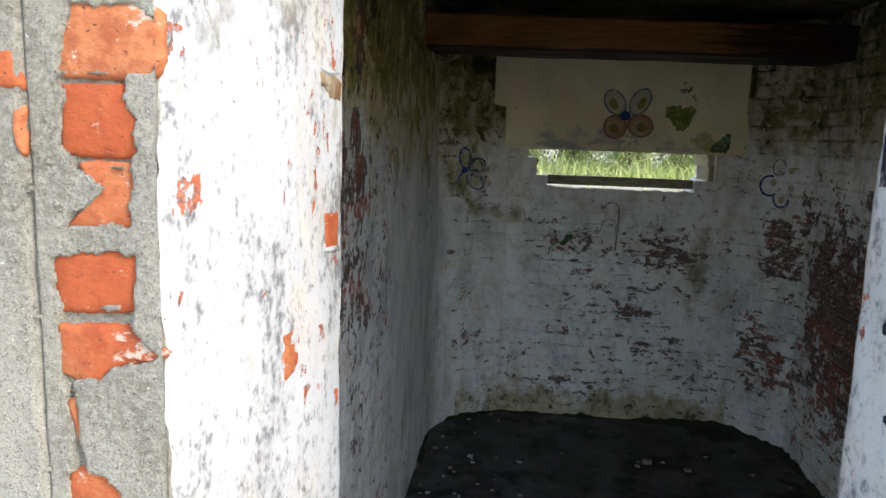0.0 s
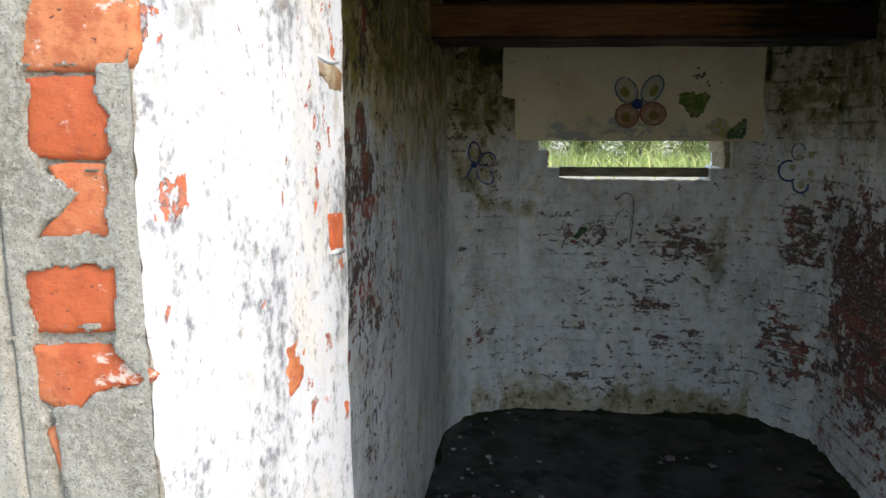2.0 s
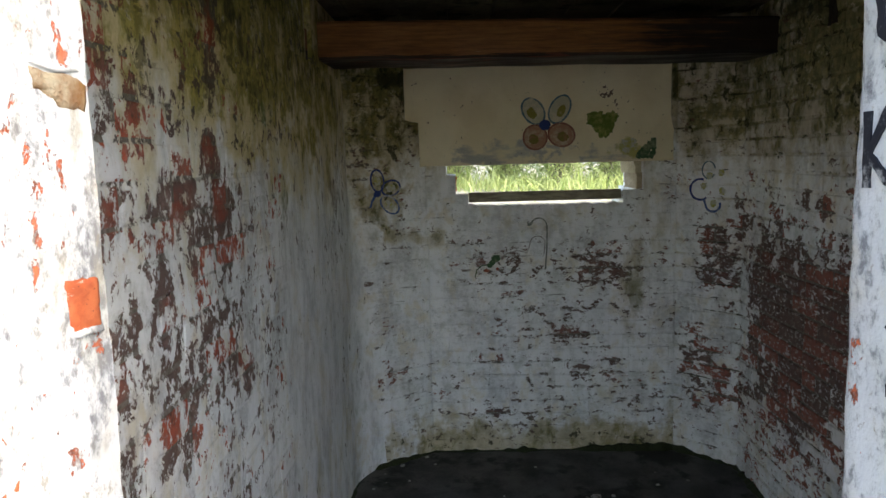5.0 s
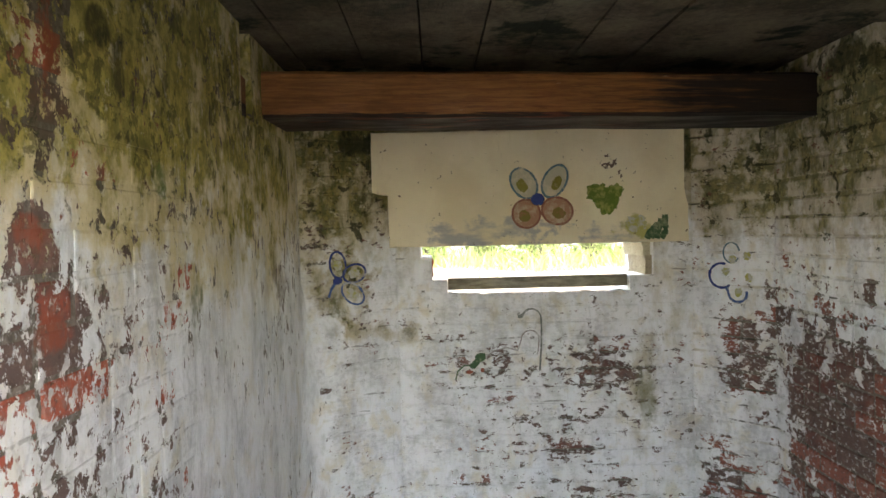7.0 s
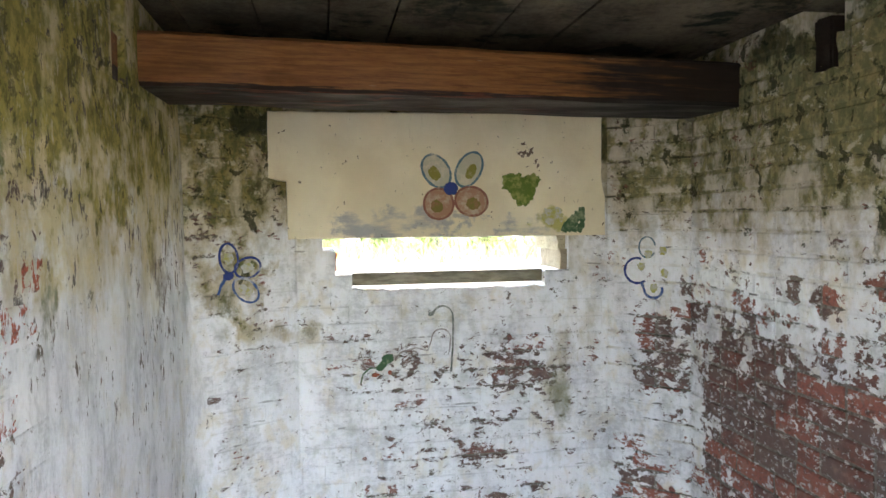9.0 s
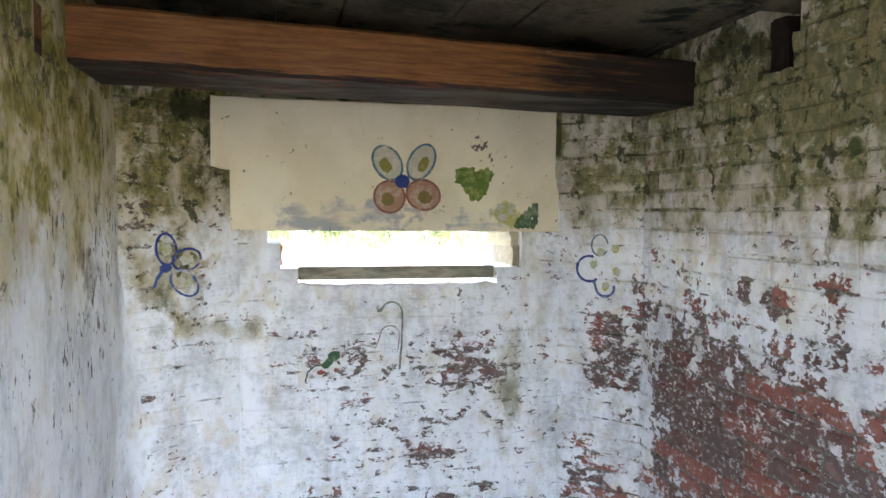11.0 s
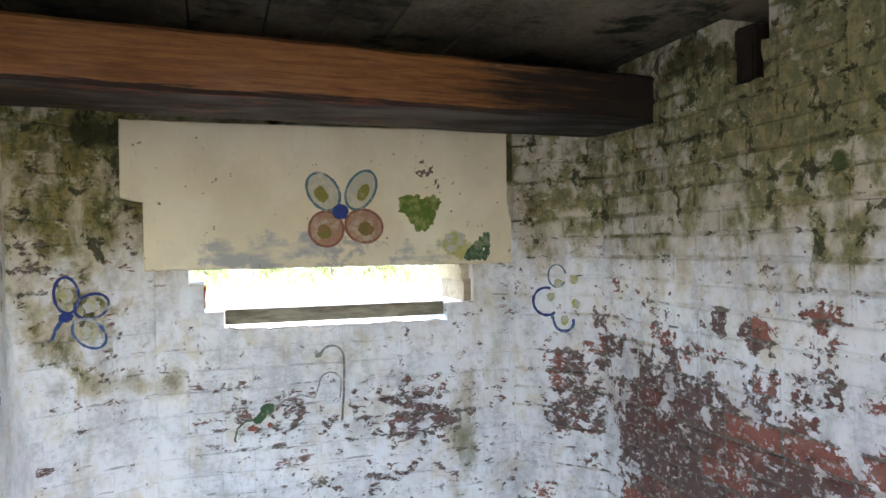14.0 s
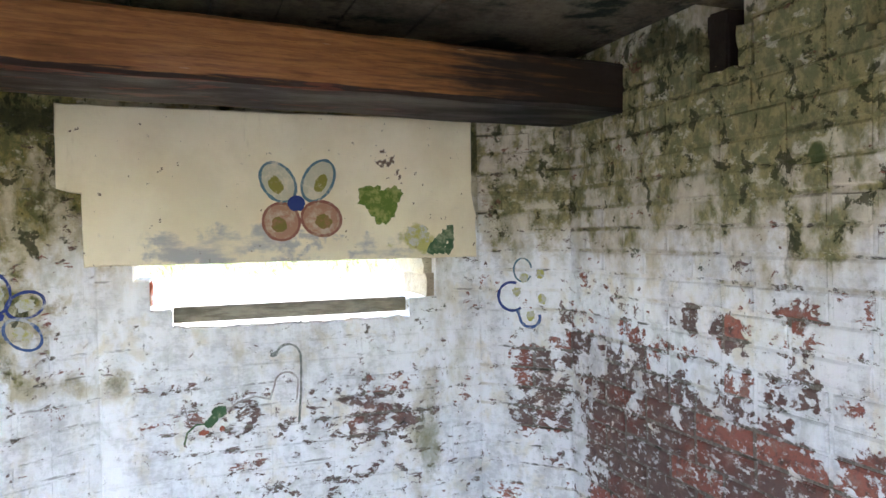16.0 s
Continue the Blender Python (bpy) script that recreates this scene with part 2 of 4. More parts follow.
LEFT_MOSS = [((-0.03, 2.45, 2.02), (0.6, 1.0, 0.42), 0.6), ((-0.03, 2.55, 1.555), (0.4, 0.07, 0.14), 0.30), ((-0.03, 2.12, 2.06), (0.4, 0.14, 0.11), 0.7), ((-0.03, 2.27, 1.92), (0.4, 0.15, 0.10), 0.4), ((-0.03, 3.3, 1.95), (0.6, 0.55, 0.4), 0.3), ((-0.03, 2.6, 1.0), (0.6, 0.9, 0.6), -0.3)]
BACK_PEEL = [((1.0, 4.1, 1.10), (0.7, 0.5, 0.14), 0.095), ((1.1, 4.1, 0.74), (0.6, 0.5, 0.40), 0.085), ((0.02, 3.9, 0.36), (0.1, 0.5, 0.06), 0.25), ((0.73, 4.1, 0.235), (0.09, 0.5, 0.035), 0.35), ((1.17, 4.1, 0.69), (0.15, 0.5, 0.05), 0.16), ((1.22, 4.1, 0.47), (0.09, 0.5, 0.05), 0.16), ((0.4, 4.1, 0.9), (0.2, 0.5, 0.5), -0.07), ((0.02, 3.89, 1.03), (0.07, 0.3, 0.02), 0.22), ((1.6, 4.1, 0.35), (0.3, 0.4, 0.25), 0.07)]
BACK_MOSS = [((0.2, 4.0, 2.12), (0.2, 0.4, 0.09), 0.8), ((0.12, 4.0, 1.88), (0.32, 0.6, 0.36), 0.5), ((0.14, 3.95, 1.46), (0.13, 0.5, 0.18), 0.62), ((0.22, 4.0, 1.27), (0.12, 0.5, 0.06), 0.35), ((0.42, 4.1, 1.24), (0.10, 0.4, 0.07), 0.40), ((1.50, 4.1, 0.92), (0.08, 0.4, 0.40), 0.42), ((1.85, 4.1, 1.9), (0.4, 0.6, 0.4), 0.3), ((0.9, 4.1, 0.85), (0.62, 0.5, 0.5), -0.4), ((1.0, 4.1, 0.05), (1.6, 0.6, 0.2), 0.6), ((0.9, 4.1, 1.3), (0.7, 0.4, 0.14), 0.14)]
RIGHT_PEEL = [((1.99, 3.82, 1.34), (0.2, 0.09, 0.16), 0.2), ((1.91, 3.93, 1.15), (0.16, 0.22, 0.24), 0.21), ((1.86, 3.99, 1.0), (0.05, 0.06, 0.09), 0.2), ((2.0, 3.52, 0.98), (0.4, 0.36, 0.46), 0.33), ((2.0, 3.10, 0.92), (0.4, 0.55, 0.50), 0.42), ((2.0, 2.40, 0.86), (0.4, 0.6, 0.52), 0.30), ((2.0, 3.187, 1.468), (0.3, 0.045, 0.07), 0.45), ((2.0, 3.05, 1.445), (0.3, 0.07, 0.05), 0.45), ((2.0, 2.82, 1.51), (0.3, 0.10, 0.04), 0.25), ((2.0, 2.46, 1.577), (0.3, 0.04, 0.05), 0.4), ((1.87, 4.0, 0.5), (0.2, 0.3, 0.30), 0.22), ((2.0, 3.3, 0.55), (0.4, 0.6, 0.4), 0.2), ((2.0, 3.0, 2.0), (0.5, 1.4, 0.36), -0.12)]
RIGHT_MOSS = [((2.0, 2.9, 2.0), (0.5, 1.4, 0.38), 0.62), ((2.0, 2.78, 1.97), (0.3, 0.12, 0.04), 0.5), ((2.0, 2.82, 1.72), (0.3, 0.03, 0.14), 0.6), ((1.85, 4.0, 1.85), (0.3, 0.3, 0.25), 0.35), ((2.0, 2.6, 1.3), (0.5, 0.8, 0.25), -0.25)]

BLACK_GREEN, OCHRE = (0.022, 0.026, 0.012), (0.42, 0.30, 0.12)
LEFT_SPOTS = [((-0.03, 2.10, 2.09), (0.4, 0.07, 0.05), 0.55, BLACK_GREEN), ((-0.03, 2.19, 2.05), (0.4, 0.05, 0.09), 0.5, BLACK_GREEN), ((-0.03, 2.36, 1.83), (0.4, 0.05, 0.06), 0.6, (0.10, 0.15, 0.03)), ((-0.03, 2.56, 1.55), (0.4, 0.06, 0.10), 0.55, (0.17, 0.19, 0.10)), ((-0.03, 3.45, 1.55), (0.4, 0.15, 0.16), 0.42, (0.16, 0.12, 0.09)), ((-0.03, 2.02, 1.66), (0.4, 0.10, 0.07), 0.38, (0.12, 0.13, 0.06)), ((-0.03, 2.25, 1.90), (0.4, 0.18, 0.025), 0.45, BLACK_GREEN)]
LEFT_BRICKS = [((-0.03, 1.93, 2.01), (0.4, 0.05, 0.12), 0.55, (0.27, 0.07, 0.03)), ((-0.03, 1.91, 1.575), (0.4, 0.07, 0.034), 0.6, (0.36, 0.095, 0.055)), ((-0.03, 1.86, 1.73), (0.4, 0.05, 0.04), 0.5, (0.34, 0.10, 0.06)), ((-0.03, 1.66, 1.59), (0.4, 0.06, 0.03), 0.5, (0.34, 0.10, 0.065)), ((-0.03, 1.57, 1.43), (0.4, 0.04, 0.03), 0.5, (0.32, 0.09, 0.06))]
# The last spot paints the shadowed crack beside the slab's right edge.
BACK_SPOTS = [((0.20, 4.0, 2.10), (0.13, 0.3, 0.08), 0.62, BLACK_GREEN), ((0.25, 4.0, 1.85), (0.07, 0.3, 0.12), 0.42, BLACK_GREEN), ((0.10, 3.94, 1.42), (0.10, 0.3, 0.13), 0.40, (0.10, 0.11, 0.035)), ((0.44, 4.12, 1.25), (0.10, 0.3, 0.06), 0.42, (0.13, 0.12, 0.07)), ((1.515, 4.12, 0.93), (0.05, 0.3, 0.26), 0.50, (0.24, 0.24, 0.15)), ((1.72, 4.12, 2.02), (0.025, 0.3, 0.16), 0.5, BLACK_GREEN)]
RIGHT_SPOTS = [((2.0, 2.79, 1.965), (0.3, 0.09, 0.03), 0.6, BLACK_GREEN), ((2.0, 2.755, 1.90), (0.3, 0.03, 0.035), 0.55, (0.05, 0.08, 0.025)), ((2.0, 2.64, 1.75), (0.3, 0.05, 0.035), 0.45, (0.06, 0.08, 0.03)), ((2.0, 2.84, 1.64), (0.3, 0.025, 0.10), 0.5, (0.05, 0.06, 0.03)), ((2.0, 2.80, 1.50), (0.3, 0.10, 0.035), 0.5, (0.07, 0.08, 0.05))]
RIGHT_TOP = [((2.0, 3.78, 1.68), (0.2, 0.03, 0.16), 0.36, OCHRE), ((2.0, 2.455, 1.578), (0.3, 0.03, 0.04), 0.6, (0.10, 0.04, 0.03)), ((1.98, 3.87, 2.06), (0.2, 0.12, 0.14), 0.3, (0.20, 0.18, 0.15)), ((2.0, 3.30, 2.30), (0.3, 0.22, 0.11), 0.75, BLACK_GREEN), ((2.0, 2.86, 2.35), (0.3, 0.20, 0.06), 0.6, BLACK_GREEN)]

MAT = {}
for kind in ("brick", "mortar"):
    MAT["left", kind] = whitewash("limewash left " + kind, kind, 0.655, LEFT_PEEL, LEFT_MOSS, (1.0, 1.0, 0.85), (0.36, 0.09, 0.055), red=0.47, joints=0.03, cracks=0.4, mottle=0.4, clumps=0.6, tan=((0.68, 0.58, 0.33), (0.46, 0.38, 0.17)), olive=((0.42, 0.35, 0.09), (0.19, 0.18, 0.035)), spots=LEFT_SPOTS + LEFT_BRICKS)
    if kind == "mortar":
        MAT["left", "coat"] = whitewash("limewash on smooth plaster", kind, 0.672, LEFT_PEEL, LEFT_MOSS, (1.3, 1.3, 0.55), joints=0.0, mottle=0.28, red=0.42, clumps=0.6, pale=(0.93, 0.94, 0.96), tan=((0.68, 0.58, 0.33), (0.46, 0.38, 0.17)), olive=((0.42, 0.35, 0.09), (0.19, 0.18, 0.035)), warmth=0.6, spots=LEFT_SPOTS + LEFT_BRICKS)
    MAT["back", kind] = whitewash("limewash back " + kind, kind, 0.672, BACK_PEEL, BACK_MOSS, (0.75, 0.75, 1.25), (0.22, 0.092, 0.074), red=0.54, joints=0.055, mottle=0.35, cracks=0.5, clumps=0.85, spots=BACK_SPOTS)
    MAT["right", kind] = whitewash("limewash right " + kind, kind, 0.680, RIGHT_PEEL, RIGHT_MOSS, (0.75, 0.75, 1.15), (0.255, 0.096, 0.072), red=0.36, joints=0.055, cracks=0.85, clumps=0.85, tan=((0.60, 0.54, 0.42), (0.40, 0.35, 0.26)), olive=((0.30, 0.26, 0.11), (0.13, 0.135, 0.05)), green_joints=0.34, spots=RIGHT_SPOTS + RIGHT_TOP)
REVEAL_SPOTS = [((0.09, 0.553, 1.785), (0.04, 0.024, 0.028), 0.32), ((0.145, 0.932, 1.545), (0.03, 0.026, 0.036), 0.34), ((0.145, 0.942, 1.497), (0.03, 0.024, 0.026), 0.25), ((0.09, 0.570, 1.632), (0.04, 0.026, 0.034), 0.27), ((0.10, 0.676, 1.626), (0.04, 0.018, 0.030), 0.24), ((0.12, 0.795, 1.39), (0.05, 0.034, 0.050), 0.30), ((0.13, 0.86, 1.32), (0.1, 0.045, 0.06), 0.15), ((0.145, 0.95, 1.26), (0.04, 0.012, 0.03), 0.24), ((0.11, 0.723, 1.49), (0.04, 0.014, 0.016), 0.24), ((0.14, 0.93, 1.80), (0.04, 0.015, 0.02), 0.22), ((0.97, 0.946, 1.475), (0.05, 0.016, 0.026), 0.30), ((0.97, 0.952, 1.425), (0.05, 0.012, 0.022), 0.30)]
REVEAL_STAINS = [((0.10, 0.687, 1.40), (0.05, 0.022, 0.040), 0.42, (0.36, 0.27, 0.18)), ((0.10, 0.63, 1.80), (0.2, 0.10, 0.12), 0.34, (0.24, 0.24, 0.23)), ((0.10, 0.70, 1.70), (0.2, 0.05, 0.13), 0.28, (0.25, 0.245, 0.20)), ((0.09, 0.56, 1.53), (0.2, 0.02, 0.05), 0.36, (0.20, 0.21, 0.23)), ((0.145, 0.945, 1.70), (0.03, 0.022, 0.10), 0.40, (0.34, 0.32, 0.25)), ((0.145, 0.94, 1.41), (0.03, 0.03, 0.06), 0.34, (0.24, 0.24, 0.22))]
MAT["reveal"] = whitewash("limewash door", "brick", 0.72, REVEAL_SPOTS, [], (1.5, 1.4, 1.0), (0.50, 0.12, 0.055), joints=0.0, moss_z=(3, 4), mottle=0.95, pale=(0.555, 0.58, 0.62), grime=(0.17, 0.178, 0.20), warmth=0.5, spots=REVEAL_STAINS)


def sandy_cement():
    """Coarse cement render: sand grains, pale lime specks and dark pits."""
    m = Nodes("rough cement render")
    big = m.noise(m.scaled(1, 1, 0.6, 2.0), 7.0, 6.0, 0.62)
    small = m.noise(m.scaled(1, 1, 1, 5.0), 110.0, 6.0, 0.75)
    sand = m.noise(m.scaled(1, 1, 1, 9.0), 330.0, 3.0, 0.7)
    lime = m.noise(m.scaled(1, 1, 1, 13.0), 150.0, 3.0, 0.6)
    col = m.mix(m.remap(big, 0.36, 0.64), (0.27, 0.255, 0.215), (0.44, 0.42, 0.365))
    col = m.mix(m.remap(small, 0.40, 0.62, 0.0, 0.6), col, (0.50, 0.48, 0.43))
    col = m.mix(m.remap(sand, 0.54, 0.66, 0.0, 0.75), col, (0.13, 0.12, 0.10))
    col = m.mix(m.remap(lime, 0.68, 0.73, 0.0, 0.85), col, (0.72, 0.71, 0.67))
    return m.finish(col, 0.92, m.add(m.mul(big, 0.6), m.mul(small, 1.0), m.mul(sand, 0.5)), 1.0, 0.006, spec=0.2)


def old_brick():
    """Soft orange brick: paler and redder zones, dark pits, lime left on it."""
    m = Nodes("bare orange brick")
    zone = m.noise(m.scaled(1, 1, 0.5, 3.0), 17.0, 4.0, 0.5)
    cloud = m.noise(m.scaled(1, 1, 1, 6.0), 45.0, 6.0, 0.68)
    pits = m.noise(m.scaled(1, 1, 1.6, 9.0), 105.0, 3.0, 0.6)
    crust = m.noise(m.scaled(1, 1, 1.4, 12.0), 22.0, 7.0, 0.74)
    col = m.mix(m.remap(m.add(m.mul(m.random(), 0.35), m.mul(zone, 0.75)), 0.40, 0.72), (0.42, 0.095, 0.036), (0.50, 0.185, 0.085))
    col = m.mix(m.remap(cloud, 0.42, 0.66, 0.0, 0.65), col, (0.30, 0.065, 0.03))
    col = m.mix(m.remap(pits, 0.66, 0.70, 0.0, 0.9), col, (0.10, 0.04, 0.03))
    col = m.mix(m.remap(crust, 0.575, 0.64, 0.0, 0.8), col, (0.56, 0.50, 0.44))
    return m.finish(col, 0.85, m.add(m.mul(zone, 0.8), m.mul(cloud, 0.6), m.mul(m.math("SUBTRACT", 1.0, pits), 0.5)), 0.7, 0.004, spec=0.25)


MAT["cement"] = sandy_cement()
MAT["jamb_brick"] = old_brick()


def cream_slab():
    m = Nodes("cream painted concrete")
    big = m.noise(m.scaled(1, 1, 1, 2.0), 3.0, 6.0, 0.62)
    small = m.noise(m.scaled(1, 1, 1, 5.0), 60.0, 5.0, 0.7)
    specks = m.noise(m.scaled(1, 1, 1, 7.0), 34.0, 4.0, 0.65)
    col = m.mix(m.remap(big, 0.35, 0.65), (0.88, 0.80, 0.60), (0.77, 0.68, 0.48))
    grey = m.add(m.blob((0.78, 4.1, 1.70), (0.42, 0.4, 0.09), 0.55), m.blob((1.3, 4.1, 1.69), (0.3, 0.4, 0.07), 0.4), m.mul(m.math("SUBTRACT", m.noise(m.scaled(0.7, 1, 2, 9.0), 8.0, 5.0, 0.6), 0.5), 1.6))
    col = m.mix(m.remap(grey, 0.25, 0.65, 0.0, 0.85), col, (0.36, 0.37, 0.38))
    lime = m.add(m.blob((1.45, 4.1, 1.71), (0.13, 0.4, 0.06), 0.5), m.mul(m.math("SUBTRACT", big, 0.5), 0.8))
    col = m.mix(m.remap(lime, 0.25, 0.55, 0.0, 0.8), col, (0.42, 0.40, 0.08))
    stain = m.add(m.blob((1.345, 4.1, 1.985), (0.07, 0.4, 0.07), 0.13), specks)
    col = m.mix(m.remap(stain, 0.675, 0.70, 0.0, 0.9), col, (0.11, 0.06, 0.04))
    rubbed = m.noise(m.scaled(3, 3, 0.6, 19.0), 7.0, 5.0, 0.65)
    col = m.mix(m.remap(rubbed, 0.60, 0.74, 0.0, 0.35), col, (0.55, 0.47, 0.31))
    return m.finish(col, 0.8, m.add(m.mul(big, 0.5), small), 0.5, 0.003, spec=0.25)


MAT["lintel"] = cream_slab()
MAT["ceiling"] = concrete("sooty board-marked concrete", (0.20, 0.165, 0.112), (0.052, 0.042, 0.029), 0.9, 0.008, (0.012, 0.016, 0.007), 0.52)
MAT["floor"] = concrete("damp dirty concrete", (0.13, 0.125, 0.115), (0.055, 0.052, 0.048), 1.4, 0.008, (0.035, 0.034, 0.03), 0.5)
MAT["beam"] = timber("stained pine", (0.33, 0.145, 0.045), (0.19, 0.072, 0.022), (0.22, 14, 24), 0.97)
MAT["dark_wood"] = timber("weathered board", (0.33, 0.30, 0.22), (0.15, 0.13, 0.09), (2.5, 9, 9))
MAT["soil"] = concrete("pale sand and soil", (0.50, 0.45, 0.34), (0.34, 0.30, 0.22), 0.5, 0.02)
MAT["grass"] = leafy("grass", (0.26, 0.35, 0.09), (0.63, 0.66, 0.28))
MAT["leaf"] = leafy("shrub leaves", (0.14, 0.20, 0.06), (0.45, 0.50, 0.22))
MAT["bark"] = plain("grey bark", (0.22, 0.19, 0.15), 0.9, 0.4, 25.0)


# ---- building helpers ----
def mesh_object(name, verts, faces, material, parent=None, label=""):
    me = bpy.data.meshes.new(name)
    me.from_pydata(verts, [], faces)
    me.update()
    me.materials.append(material)
    ob = new(name, me)
    if parent:
        ob.parent = parent
    return tagged(ob, label)


def part(name, bm, material, parent=None, label="", smooth=False):
    me = bpy.data.meshes.new(name)
    bmesh.ops.recalc_face_normals(bm, faces=bm.faces)
    bm.to_mesh(me)
    bm.free()
    me.materials.append(material)
    if smooth:
        me.polygons.foreach_set("use_smooth", [True] * len(me.polygons))
    ob = new(name, me)
    if parent:
        ob.parent = parent
    return tagged(ob, label)


def add_prism(bm, plan, z0, z1):
    low = [bm.verts.new((x, y, z0)) for x, y in plan]
    high = [bm.verts.new((x, y, z1)) for x, y in plan]
    bm.faces.new(low)
    bm.faces.new(high)
    n = len(plan)
    for k in range(n):
        bm.faces.new((low[k], low[(k + 1) % n], high[(k + 1) % n], high[k]))


def rect(x0, y0, x1, y1):
    return [(x0, y0), (x1, y0), (x1, y1), (x0, y1)]


def structure(name, solids, material, label, category):
    bm = bmesh.new()
    for plan, z0, z1 in solids:
        add_prism(bm, plan, z0, z1)
    return tagged(part(name, bm, material), label, category, kind="structure")


# ---- the large structure ----
TOP = 2.36
LEFT, RIGHT, BACK, FRONT_IN, FRONT_OUT = -0.035, 2.0, 4.12, 0.965, 0.535
JAMB_L = [(0.083, FRONT_OUT), (0.152, FRONT_IN)]
JAMB_R = [(0.972, FRONT_IN), (1.06, FRONT_OUT)]
wall_left = structure("wall_left", [(rect(-0.5, 0.965, LEFT, 3.85), 0, 2.08), (rect(-0.5, 3.15, LEFT, 3.85), 2.08, TOP + 0.01), (rect(-0.5, 0.965, LEFT, 3.03), 2.08, TOP + 0.01), (rect(-0.5, 3.03, -0.10, 3.15), 2.08, TOP + 0.01)], MAT["left", "mortar"], "limewashed brick wall stained green with algae", "wall")
corner_left = structure("wall_corner_left", [([(-0.5, 3.85), (LEFT, 3.85), (0.37, BACK), (0.37, 4.6), (-0.5, 4.6)], 0, TOP + 0.01)], MAT["back", "mortar"], "angled limewashed brick wall in the corner", "wall")
wall_back = structure("wall_back", [(rect(0.37, BACK, 1.74, 4.6), 0, 1.30), (rect(0.37, BACK, 0.53, 4.6), 1.30, 1.585), (rect(1.53, BACK, 1.74, 4.6), 1.30, 1.487), (rect(0.37, BACK, 0.478, 4.6), 1.585, 1.645), (rect(1.56, BACK, 1.74, 4.6), 1.487, 1.645), (rect(0.37, BACK, 1.74, 4.6), 1.645, TOP + 0.01)], MAT["back", "mortar"], "limewashed brick wall with a loophole", "wall")
corner_right = structure("wall_corner_right", [([(1.74, BACK), (RIGHT, 3.85), (2.5, 3.85), (2.5, 4.6), (1.74, 4.6)], 0, TOP + 0.01)], MAT["right", "mortar"], "angled limewashed brick wall in the corner", "wall")
wall_right = structure("wall_right", [(rect(RIGHT, 0.965, 2.5, 3.85), 0, 2.14), (rect(RIGHT, 3.16, 2.5, 3.85), 2.14, TOP + 0.01), (rect(RIGHT, 2.635, 2.5, 2.978), 2.14, TOP + 0.01), (rect(RIGHT, 0.965, 2.5, 2.52), 2.14, TOP + 0.01), (rect(2.22, 2.52, 2.5, 3.16), 2.14, TOP + 0.01)], MAT["right", "mortar"], "limewashed brick wall, paint flaked off, with joist pockets", "wall")
wall_front = structure("wall_front", [([(-1.6, FRONT_OUT), JAMB_L[0], JAMB_L[1], (-1.6, FRONT_IN)], 0, TOP + 0.01), ([JAMB_R[0], JAMB_R[1], (3.6, FRONT_OUT), (3.6, FRONT_IN)], 0, TOP + 0.01)], MAT["cement"], "thick cement-rendered wall with a doorway", "wall")
# sill of the loophole, falling outwards, with a ragged lip
bm = bmesh.new()
rows_ = []
for k in range(71):
    x = 0.60 + 0.85 * k / 70
    lip = 1.419 + 0.011 * noise.noise((x * 19, 0, 2)) + 0.008 * noise.noise((x * 64, 3, 2)) + 0.006 * noise.noise((x * 4, 6, 2))
    rows_.append([bm.verts.new((x, y, z)) for y, z in ((BACK, 1.30), (4.6, 1.30), (4.6, 1.302), (BACK + 0.014, lip + 0.002), (BACK - 0.004, lip - 0.004))])
for a, b in zip(rows_, rows_[1:]):
    for k in range(5):
        bm.faces.new((a[k], a[(k + 1) % 5], b[(k + 1) % 5], b[k]))
bm.faces.new(rows_[0])
bm.faces.new(rows_[-1])
for x0, x1 in ((0.53, 0.60), (1.45, 1.53)):
    ends = [[bm.verts.new((x, y, z)) for y, z in ((BACK, 1.30), (4.6, 1.30), (4.6, 1.36), (BACK + 0.01, 1.487), (BACK, 1.480))] for x in (x0, x1)]
    for k in range(5):
        bm.faces.new((ends[0][k], ends[0][(k + 1) % 5], ends[1][(k + 1) % 5], ends[1][k]))
    bm.faces.new(ends[0])
    bm.faces.new(ends[1])
tagged(part("sill", bm, MAT["back", "mortar"]), "sloping mortar sill of the loophole", "sill", kind="structure")


def rubble_block(x0, x1, y0, y1, z0, z1, material, seed, wall=wall_back):
    """A broken block of masonry with an uneven face."""
    b = bmesh.new()
    add_prism(b, rect(x0, y0, x1, y1), z0, z1)
    bmesh.ops.subdivide_edges(b, edges=b.edges[:], cuts=4, use_grid_fill=True)
    for v in b.verts:
        q = v.co * 28 + Vector((seed, 0, 0))
        v.co += Vector((noise.noise(q), 0.4 * noise.noise(q + Vector((0, 9, 0))), 0.6 * noise.noise(q + Vector((5, 0, 3))))) * 0.011
    return part("brick", b, material, wall)


